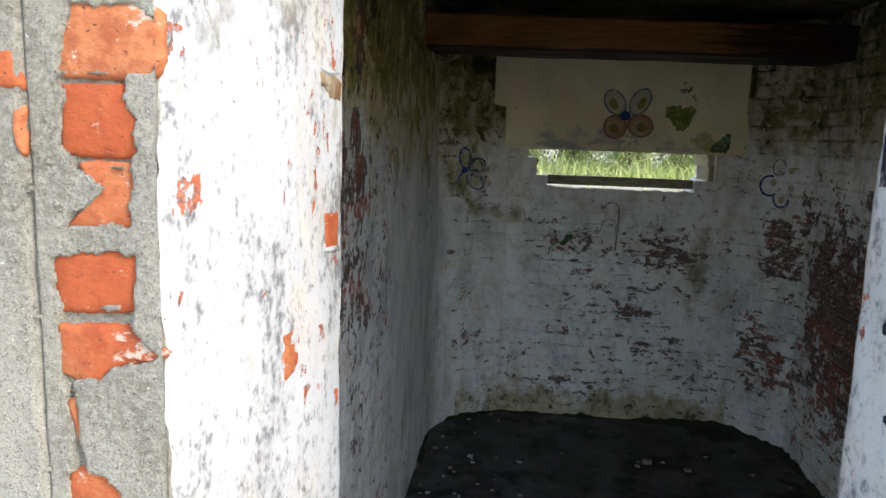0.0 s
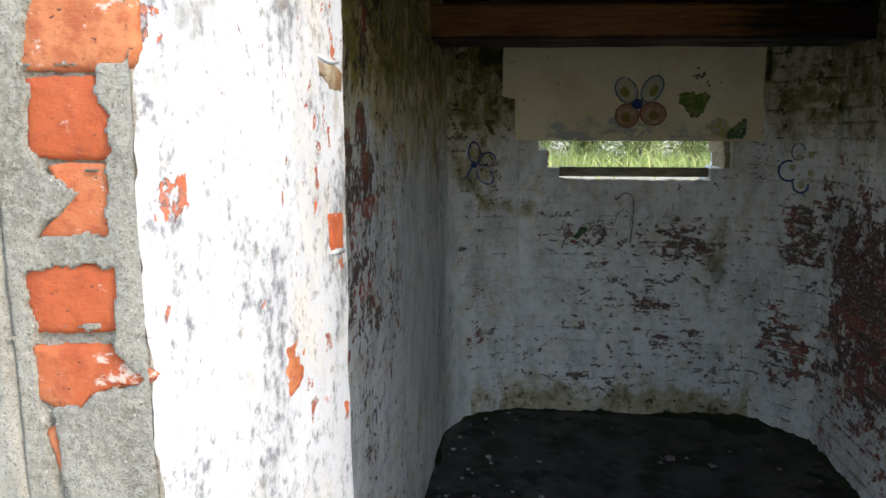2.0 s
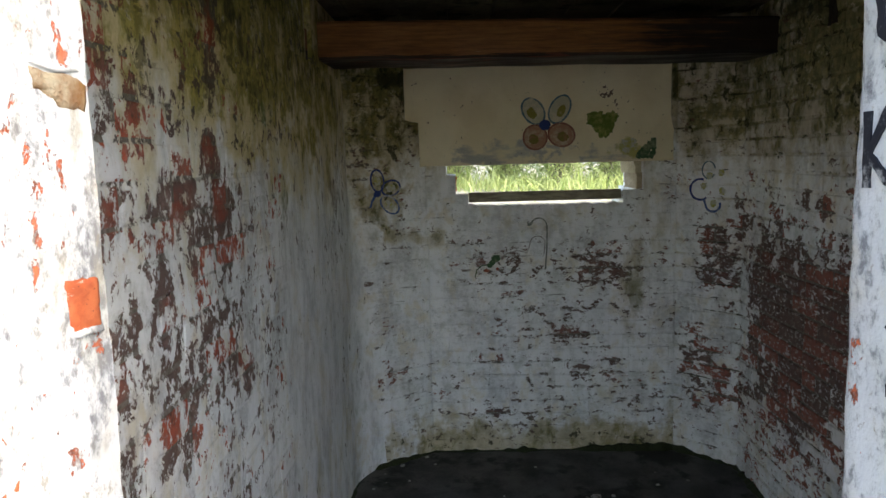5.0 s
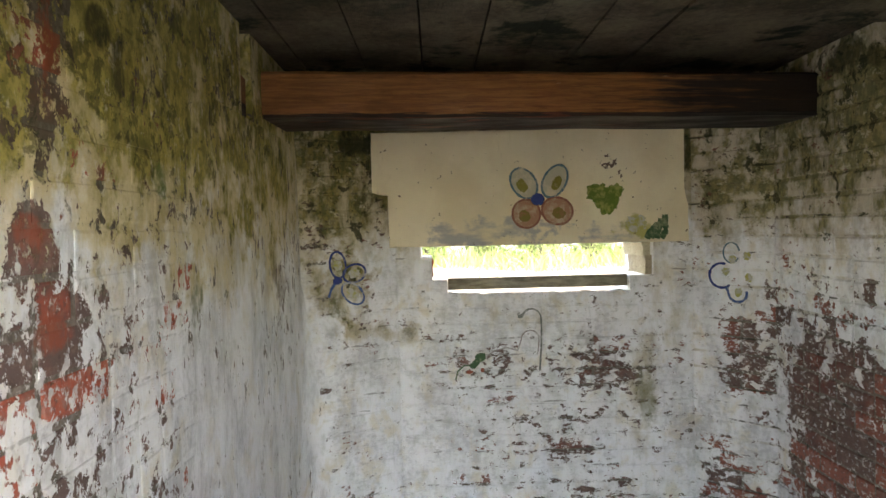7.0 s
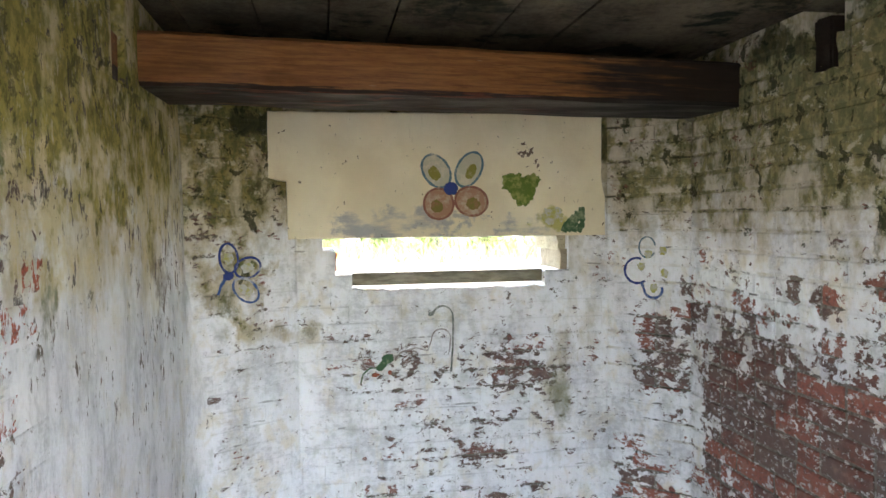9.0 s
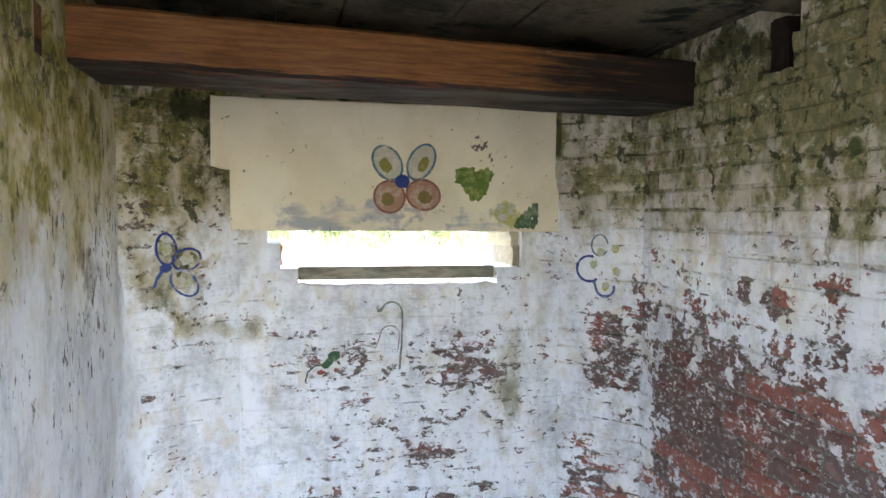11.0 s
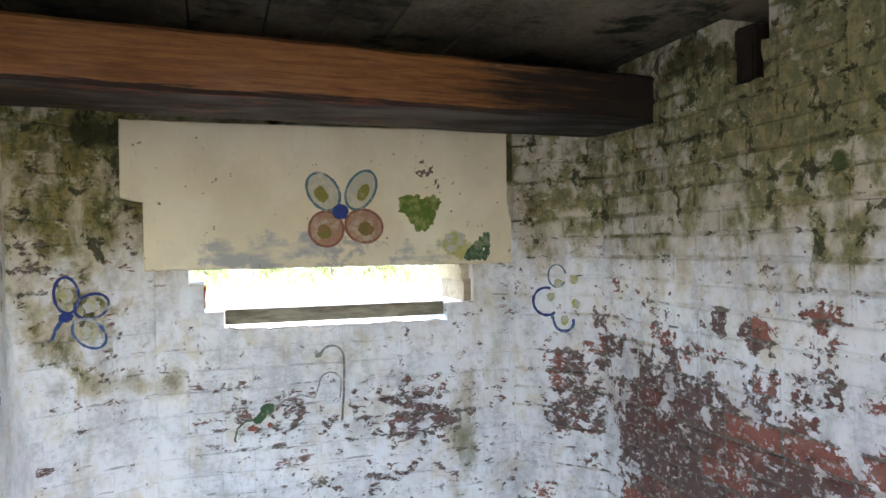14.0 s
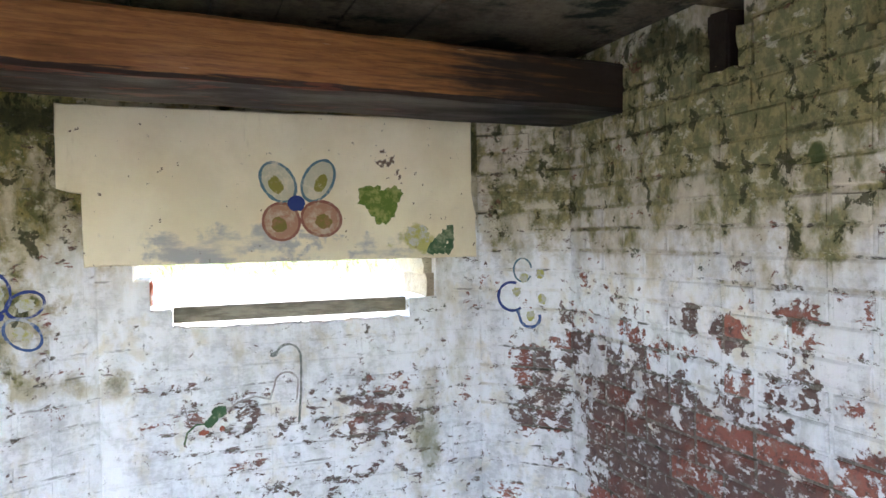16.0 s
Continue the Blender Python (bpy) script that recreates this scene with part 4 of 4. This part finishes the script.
def thin_paint(name, colour, cover, under):
    """Paint rubbed thin, the ground showing through."""
    m = Nodes(name)
    n = m.noise(m.scaled(1, 1, 1, 4.0), 48.0, 6.0, 0.7)
    big = m.noise(m.scaled(1, 1, 1, 2.0), 9.0, 3.0, 0.6)
    f = m.remap(m.add(m.mul(n, 0.6), m.mul(big, 0.4)), 0.42 + cover * 0.14, 0.56 + cover * 0.16, 1.0, 0.1)
    return m.finish(m.mix(f, under, colour), 0.75, n, 0.3, 0.002)


CREAM, WASH = (0.68, 0.61, 0.46), (0.55, 0.55, 0.53)
PAINT = {
    "wing_line": thin_paint("blue-green wing line", (0.10, 0.19, 0.24), 0.6, CREAM),
    "wing_pale": thin_paint("pale wing wash", (0.52, 0.50, 0.37), 0.3, CREAM),
    "wing_red": thin_paint("russet wing wash", (0.40, 0.22, 0.14), 0.30, (0.52, 0.43, 0.31)),
    "wing_rim": thin_paint("russet wing rim", (0.27, 0.11, 0.075), 0.5, (0.45, 0.34, 0.25)),
    "wing_olive": thin_paint("olive wing spot", (0.26, 0.24, 0.05), 0.6, CREAM),
    "leaf_green": thin_paint("leaf green", (0.12, 0.19, 0.03), 0.2, (0.36, 0.37, 0.12)),
    "dark_green": thin_paint("dark green", (0.05, 0.11, 0.05), 0.35, (0.30, 0.33, 0.20)),
    "wing_dusk": thin_paint("olive spot on russet", (0.20, 0.17, 0.04), 0.5, (0.34, 0.16, 0.09)),
    "blue": thin_paint("blue line", (0.03, 0.055, 0.22), 0.85, WASH),
    "pale_blue": thin_paint("faded blue line", (0.05, 0.11, 0.30), 0.55, WASH),
    "yellow": thin_paint("yellow-green dab", (0.44, 0.42, 0.12), 0.05, WASH),
    "stem": thin_paint("grey-green stem line", (0.16, 0.18, 0.16), 0.45, WASH),
    "faint": thin_paint("faded mauve line", (0.30, 0.26, 0.25), 0.25, WASH),
    "rust": thin_paint("rust red dab", (0.33, 0.09, 0.05), 0.6, WASH),
    "black": thin_paint("black brush paint", (0.015, 0.016, 0.024), 0.85, (0.50, 0.51, 0.53)),
}


def painting(name, label, category, at):
    root = tagged(new(name), label, category)
    root.location = at
    return root


def painted(root, name, material, draw):
    bm = bmesh.new()
    draw(bm)
    for v in bm.verts:
        v.co -= root.location
    return part(name, bm, material, root)


# butterfly on the slab
fly = painting("painted_butterfly", "faded painted butterfly with a blue body on the cream slab", "wall painting", slab_point(1.0, 1.86))
WINGS = [("upper_wing", 0.934, 1.933, 0.055, 0.076, 34, "wing_pale"), ("upper_wing", 1.077, 1.940, 0.052, 0.080, -30, "wing_pale"), ("lower_wing", 0.943, 1.793, 0.064, 0.066, 20, "wing_red"), ("lower_wing", 1.086, 1.803, 0.072, 0.062, -15, "wing_red")]
for k, (nm, cx, cz, ru, rz, tilt, mat_) in enumerate(WINGS):
    wing = painted(fly, nm, PAINT[mat_], lambda b: dab(b, slab_point, cx, cz, ru, rz, 0.001, tilt, 0.10, k))
    bm = bmesh.new()
    stroke(bm, slab_point, oval(cx, cz, ru, rz, tilt), 0.0095, 0.0022, k)
    for v in bm.verts:
        v.co -= fly.location
    part("wing_outline", bm, PAINT["wing_line"] if k < 2 else PAINT["wing_rim"], wing)
    bm = bmesh.new()
    dab(bm, slab_point, cx + 0.008 * (1 if k % 2 else -1), cz - 0.01, ru * 0.42, rz * 0.42, 0.002, tilt, 0.25, k + 5)
    for v in bm.verts:
        v.co -= fly.location
    part("wing_spot", bm, PAINT["wing_olive" if k < 2 else "wing_dusk"], wing)
painted(fly, "body", PAINT["blue"], lambda b: dab(b, slab_point, 0.997, 1.858, 0.032, 0.028, 0.003, 0, 0.15, 9))

leaf = painting("painted_leaf", "painted green leaf shape on the cream slab", "wall painting", slab_point(1.32, 1.86))
painted(leaf, "leaf_blade", PAINT["leaf_green"], lambda b: (dab(b, slab_point, 1.275, 1.880, 0.052, 0.044, 0.001, -20, 0.35, 21), dab(b, slab_point, 1.345, 1.880, 0.048, 0.036, 0.0014, 16, 0.4, 23), dab(b, slab_point, 1.318, 1.838, 0.050, 0.056, 0.0018, -8, 0.35, 22)))
tuft = painting("painted_grass_tuft", "painted dark green and yellow tuft on the slab", "wall painting", slab_point(1.55, 1.71))
painted(tuft, "blade", PAINT["dark_green"], lambda b: [stroke(b, slab_point, [(1.50 + k * 0.022, 1.665), (1.515 + k * 0.024, 1.70 + 0.02 * (k % 3)), (1.53 + k * 0.018, 1.72 + 0.018 * k)], 0.026, 0.001 + 0.0004 * k, k) for k in range(4)])
painted(tuft, "yellow_patch", PAINT["yellow"], lambda b: dab(b, slab_point, 1.45, 1.735, 0.05, 0.038, 0.0008, 10, 0.45, 31))

# blue flower in the corner
flower = painting("painted_flower", "flower outlined in blue paint with yellow dabs on the limewash", "wall painting", left_corner_point(0.15, 1.508))
for k, (cu, cz, ru, rz, tilt) in enumerate([(0.152, 1.575, 0.038, 0.058, 8), (0.232, 1.534, 0.056, 0.040, 12), (0.222, 1.445, 0.062, 0.040, -38)]):
    painted(flower, "petal", PAINT["blue" if k < 2 else "pale_blue"], lambda b: stroke(b, left_corner_point, oval(cu, cz, ru, rz, tilt), 0.0082, 0.0012 + 0.0005 * k, k))
    painted(flower, "yellow_dab", PAINT["yellow"], lambda b: dab(b, left_corner_point, cu, cz, ru * 0.5, rz * 0.45, 0.0008, tilt, 0.4, k + 3))
painted(flower, "flower_centre", PAINT["blue"], lambda b: dab(b, left_corner_point, 0.148, 1.506, 0.022, 0.016, 0.0032, 0, 0.3, 8))
painted(flower, "stalk", PAINT["pale_blue"], lambda b: stroke(b, left_corner_point, [(0.14, 1.50), (0.118, 1.47), (0.105, 1.435)], 0.010, 0.0012, 5))

# blue curl in the other corner
curl = painting("painted_curl", "faded blue curl with yellow dabs painted on the limewash", "wall painting", right_corner_point(0.14, 1.48))
painted(curl, "upper_curl", PAINT["blue"], lambda b: stroke(b, right_corner_point, oval(0.140, 1.482, 0.056, 0.055, 0, 70, 310), 0.010, 0.0012, 1))
painted(curl, "lower_curl", PAINT["pale_blue"], lambda b: stroke(b, right_corner_point, [(0.162, 1.432)] + oval(0.212, 1.402, 0.040, 0.036, 0, 190, 380), 0.011, 0.0016, 2))
painted(curl, "petal", PAINT["wing_line"], lambda b: stroke(b, right_corner_point, oval(0.185, 1.585, 0.036, 0.045, 0, 10, 330), 0.006, 0.0008, 3))
for k, (u, z) in enumerate([(0.19, 1.555), (0.255, 1.57), (0.16, 1.50), (0.26, 1.475), (0.215, 1.41)]):
    painted(curl, "yellow_dab", PAINT["yellow"], lambda b: dab(b, right_corner_point, u, z, 0.016, 0.018, 0.0009, 0, 0.4, k + 11))

# plant under the loophole
plant = painting("painted_plant", "thin painted plant with a drooping bud and green leaf", "wall painting", back_point(0.95, 1.2))
painted(plant, "tall_stem", PAINT["stem"], lambda b: stroke(b, back_point, [(0.992, 1.055), (1.0, 1.16), (1.003, 1.262)] + oval(0.957, 1.29, 0.046, 0.052, 0, 5, 165)[1:], 0.008, 0.0012, 1))
painted(plant, "bud", PAINT["stem"], lambda b: dab(b, back_point, 0.908, 1.310, 0.014, 0.010, 0.0015, 20, 0.3, 3))
painted(plant, "low_stem", PAINT["faint"], lambda b: stroke(b, back_point, [(0.985, 1.14), (0.99, 1.19)] + oval(0.950, 1.20, 0.042, 0.042, 0, 10, 180)[1:] + [(0.89, 1.15), (0.84, 1.165), (0.78, 1.15), (0.74, 1.12)], 0.006, 0.0018, 2))
painted(plant, "leaf_blade", PAINT["dark_green"], lambda b: (dab(b, back_point, 0.718, 1.122, 0.026, 0.020, 0.0013, 20, 0.3, 4), dab(b, back_point, 0.690, 1.092, 0.026, 0.016, 0.0018, 40, 0.3, 5)))
painted(plant, "tendril", PAINT["dark_green"], lambda b: stroke(b, back_point, [(0.70, 1.085), (0.64, 1.085), (0.61, 1.06), (0.60, 1.02)], 0.006, 0.0012, 6))
painted(plant, "side_tendril", PAINT["faint"], lambda b: stroke(b, back_point, [(0.66, 1.088), (0.615, 1.10), (0.60, 1.16)], 0.005, 0.0016, 7))
painted(plant, "red_petal", PAINT["rust"], lambda b: dab(b, back_point, 0.665, 1.055, 0.016, 0.009, 0.0012, 5, 0.45, 8))
painted(plant, "red_petal", PAINT["rust"], lambda b: dab(b, back_point, 0.725, 1.062, 0.009, 0.010, 0.0012, 5, 0.45, 9))

# lettering on the right door cheek: hand-painted strokes
letters = painting("painted_lettering", "black hand-painted capital letters and numerals on white plaster", "graffiti", jamb_point_r(0.07, 1.6))


def raised(u, z, out=0.0):
    return jamb_point_r(u + 0.004, z, 0.0105 + out)


GLYPHS = {
    "letter_k": [[(0.017, 1.725), (0.019, 1.648)], [(0.046, 1.728), (0.020, 1.682), (0.048, 1.655)]],
    "letter_i": [[(0.072, 1.732), (0.070, 1.660)]],
    "letter_p": [[(0.100, 1.742), (0.098, 1.668)], [(0.100, 1.742), (0.128, 1.728), (0.124, 1.708), (0.100, 1.702)]],
    "top_bar": [[(0.024, 1.85), (0.030, 1.80), (0.048, 1.785), (0.040, 1.765)], [(0.064, 1.87), (0.062, 1.785), (0.082, 1.775)], [(0.098, 1.88), (0.096, 1.79), (0.13, 1.78)]],
    "letter_a": [[(0.085, 1.575), (0.108, 1.64), (0.130, 1.57)], [(0.078, 1.605), (0.128, 1.602)], [(0.10, 1.575), (0.098, 1.60)]],
    "numeral_two": [[(0.056, 1.508), (0.068, 1.520), (0.086, 1.512), (0.086, 1.495), (0.062, 1.452), (0.062, 1.444), (0.098, 1.444)]],
    "numeral_two_second": [[(0.112, 1.510), (0.126, 1.520), (0.142, 1.508), (0.138, 1.488), (0.118, 1.452), (0.152, 1.448)]],
    "low_bar": [[(0.098, 1.362), (0.135, 1.335), (0.165, 1.30)], [(0.085, 1.322), (0.12, 1.305), (0.165, 1.29)], [(0.085, 1.322), (0.12, 1.345), (0.16, 1.375)]],
}
for k, (nm, lines) in enumerate(GLYPHS.items()):
    painted(letters, nm.replace("_second", ""), PAINT["black"], lambda b: [stroke(b, raised, ln, 0.0092, 0.0008 + 0.0006 * i, k * 7 + i) for i, ln in enumerate(lines)])

# ---- joist stumps in the wall pockets, rubble and moss ----
def stump(x0, x1, y0, y1, z0, z1, label):
    bm = bmesh.new()
    add_prism(bm, rect(x0, y0, x1, y1), z0, z1)
    bmesh.ops.bevel(bm, geom=bm.edges[:], offset=0.008, segments=2, affect="EDGES")
    for v in bm.verts:
        v.co += Vector((noise.noise(v.co * 30), noise.noise(v.co * 31 + Vector((5, 0, 0))), noise.noise(v.co * 29 + Vector((0, 7, 0))))) * 0.004
    return tagged(part("joist_stump", bm, MAT["beam"]), label, "joist")


stump(-0.10, -0.045, 3.055, 3.13, 2.08, 2.22, "rotten red-brown joist stump in a wall pocket")
stump(2.03, 2.20, 3.07, 3.155, 2.14, 2.33, "rotten red-brown joist stump in a wall pocket")

# Unseen apron, added to set how much light bounces into the room.
tagged(part("threshold", (lambda b: (add_prism(b, rect(-1.2, -1.6, 2.6, 0.42), -0.12, -0.004), b)[1])(bmesh.new()), concrete("worn concrete", (0.26, 0.245, 0.22), (0.16, 0.15, 0.135))), "added unseen concrete apron, bouncing light in through the doorway", "threshold", kind="structure")

rng = random.Random(21)
verts, faces = [], []
for k in range(150):
    x, y = rng.uniform(-0.02, 1.95), rng.uniform(1.1, 4.05)
    if rng.random() < 0.6:
        x = -0.02 + abs(rng.gauss(0, 0.25))
    if x + 4.12 - y < 0.35 or (2.0 - x) + (4.12 - y) < 0.3 or x > 1.95:
        continue
    s_ = rng.uniform(0.003, 0.014) * (2.0 if rng.random() < 0.06 else 1.0)
    n = len(verts)
    for dx, dy, dz in ((-1, -1, -0.3), (1, -1, -0.3), (1, 1, -0.3), (-1, 1, -0.3), (-0.6, -0.7, 0.7), (0.7, -0.5, 0.8), (0.5, 0.7, 0.5), (-0.7, 0.6, 0.6)):
        verts.append((x + s_ * (dx + rng.uniform(-0.4, 0.4)), y + s_ * (dy + rng.uniform(-0.4, 0.4)), 0.0 + s_ * (dz + rng.uniform(-0.2, 0.2)) * 0.8))
    faces += [(n + 4, n + 5, n + 6, n + 7), (n, n + 1, n + 5, n + 4), (n + 1, n + 2, n + 6, n + 5), (n + 2, n + 3, n + 7, n + 6), (n + 3, n, n + 4, n + 7)]
chips = plain("lime chips", (0.36, 0.35, 0.33), 0.9, 0.5, 60.0, (0.08, 0.06, 0.05))
tagged(mesh_object("rubble", verts, faces, chips), "small chips of limewash and brick on the floor", "rubble", kind="stuff")

moss_mat = plain("black-green moss", (0.035, 0.045, 0.018), 0.95, 0.4, 90.0, (0.012, 0.012, 0.008))
verts, faces = [], []
line = [(LEFT, 3.3), (LEFT, 3.85), (0.37, BACK), (1.74, BACK), (RIGHT, 3.85), (RIGHT, 3.0)]
run = []
for (a, b), (c, d) in zip(line, line[1:]):
    n = int(math.hypot(c - a, d - b) / 0.012)
    t = Vector((c - a, d - b, 0)).normalized()
    run += [(Vector((a + (c - a) * k / n, b + (d - b) * k / n, 0)), Vector((t.y, -t.x, 0))) for k in range(n)]
for k, (p, nn) in enumerate(run):
    g = 0.5 + noise.noise((p.x * 4, p.y * 4, 1)) + 0.5 * noise.noise((p.x * 22, p.y * 22, 4))
    h = max(0.004, 0.035 * g)
    verts += [tuple(p - nn * 0.004 + Vector((0, 0, h))), tuple(p + nn * (0.007 + 0.3 * h) + Vector((0, 0, h * 0.75))), tuple(p + nn * (0.012 + h) + Vector((0, 0, -0.002)))]
for k in range(len(run) - 1):
    a = 3 * k
    faces += [(a, a + 1, a + 4, a + 3), (a + 1, a + 2, a + 5, a + 4)]
tagged(mesh_object("moss", verts, faces, moss_mat), "dark damp moss along the foot of the walls", "moss", kind="stuff")


# ---- smeared plaster in the corner of the room ----
verts, faces = [], []
d_c = Vector((0.37 - LEFT, BACK - 3.85, 0)).normalized()
for j in range(61):
    z = 1.5 * j / 60
    w = 0.21 * (1 - j / 60) ** 0.75 + 0.012 + 0.012 * noise.noise((z * 6, 2, 0))
    a, c = Vector((LEFT + 0.010, 3.85 - w, z)), Vector((LEFT, 3.85, z)) + d_c * w * 0.8 + Vector((d_c.y, -d_c.x, 0)) * 0.004
    mid_p = Vector((LEFT, 3.85, z))
    for f in range(9):
        t = f / 8
        p = a.lerp(mid_p, t).lerp(mid_p.lerp(c, t), t) + Vector((0.006, -0.006, 0)) * (4 * t * (1 - t))
        p += Vector((0.003, -0.003, 0)) * noise.noise((t * 3, z * 14, 5)) * (4 * t * (1 - t))
        verts.append(tuple(p))
for j in range(60):
    for f in range(8):
        q = j * 9 + f
        faces.append((q, q + 1, q + 10, q + 9))
fillet = mesh_object("plaster", verts, faces, whitewash("smeared lime plaster", "mortar", 0.74, [], [], (1.2, 1.2, 0.4), joints=0.0, moss_z=(3, 4), mottle=0.3), wall_left, "smooth white lime plaster smeared in the corner")
fillet.data.polygons.foreach_set("use_smooth", [True] * len(faces))

# ---- bricks of the walls ----
MESHES = {}


def brick_mesh(width, relief, material, variant):
    key = (round(width, 2), relief, material.name, variant)
    if key in MESHES:
        return MESHES[key]
    r = random.Random(str(key))
    hw, hh, b = key[0] / 2, COURSE / 2 - 0.0055, 0.005
    def ring(inset, y):
        return [(sx * (hw - inset) + r.uniform(-0.002, 0.002), y + r.uniform(-0.0007, 0.0007), sz * (hh - inset) + r.uniform(-0.002, 0.002)) for sx, sz in ((-1, -1), (1, -1), (1, 1), (-1, 1))]
    v = ring(0, 0.005) + ring(0.0, -relief * 0.45) + ring(b, -relief)
    f = [(8, 9, 10, 11)] + [(a + j, a + (j + 1) % 4, a + 4 + (j + 1) % 4, a + 4 + j) for a in (0, 4) for j in range(4)]
    me = bpy.data.meshes.new("brick")
    me.from_pydata(v, [], f)
    me.materials.append(material)
    MESHES[key] = me
    return me


def lay_bricks(wall, start, end, z0, z1, relief, material, seed, free=lambda u, z, w: True):
    """Running bond with a header here and there; the outermost courses are joined into one part."""
    r = random.Random(seed)
    a, b = Vector((*start, 0)), Vector((*end, 0))
    length = (b - a).length
    u = (b - a) / length
    m3 = Matrix((u, Vector((-u.y, u.x, 0)), Vector((0, 0, 1)))).transposed()
    rest_v, rest_f = [], []
    rows = int((z1 - z0) / COURSE)
    count = 0
    for row in range(rows):
        z = z0 + (row + 0.5) * COURSE
        s = 0.004
        first = True
        while s < length - 0.03:
            w = 0.213 if r.random() < 0.8 else 0.102
            if first:
                w = 0.213 if row % 2 else 0.102
                first = False
            w = min(w, length - 0.004 - s)
            mid_u = s + w / 2
            if w > 0.02 and free(mid_u, z, w):
                me = brick_mesh(w, relief, material, r.randrange(4))
                p = a + u * mid_u + Vector((0, 0, z))
                n_in = Vector((-u.y, u.x, 0))
                p += n_in * r.uniform(-0.0012, 0.0014)
                turn = Matrix.Rotation(r.uniform(-0.012, 0.012), 3, "Y")
                p.z += r.uniform(-0.0022, 0.0022)
                m4 = Matrix.Translation(p) @ (m3 @ turn).to_4x4()
                if 0.30 < z < 2.12 and count < 300:
                    ob = new("brick", me)
                    ob.parent = wall
                    ob.matrix_world = m4
                    count += 1
                else:
                    k = len(rest_v)
                    rest_v += [tuple(m4 @ v.co) for v in me.vertices]
                    rest_f += [tuple(i + k for i in f.vertices) for f in me.polygons]
            s += w + 0.012
    if rest_v:
        tagged(mesh_object("brick_courses", rest_v, rest_f, material, wall), kind="stuff")


def off_slot(u, z, w):
    x = 0.37 + u
    lo, hi = x - w / 2, x + w / 2
    if 1.60 < z < 2.20:
        return False
    return not (hi > 0.47 and lo < 1.60 and 1.38 < z < 1.68)


lay_bricks(wall_left, (LEFT, 0.97), (LEFT, 3.85), 0.0, 2.06, 0.0022, MAT["left", "brick"], 1, lambda u, z, w: 0.97 + u - w / 2 < 2.5)
lay_bricks(corner_left, (LEFT, 3.85), (0.37, BACK), 0.0, 2.34, 0.003, MAT["back", "brick"], 2)
lay_bricks(wall_back, (0.37, BACK), (1.74, BACK), 0.0, 2.30, 0.0035, MAT["back", "brick"], 3, off_slot)
lay_bricks(corner_right, (1.74, BACK), (RIGHT, 3.85), 0.0, 2.30, 0.004, MAT["right", "brick"], 4)
def off_pockets(u, z, w):
    y = 3.85 - u
    return z < 2.10 or not (2.51 < y + w / 2 and y - w / 2 < 2.645 or 2.968 < y + w / 2 and y - w / 2 < 3.17)


lay_bricks(wall_right, (RIGHT, 3.85), (RIGHT, 0.97), 0.0, 2.36, 0.0068, MAT["right", "brick"], 5, off_pockets)
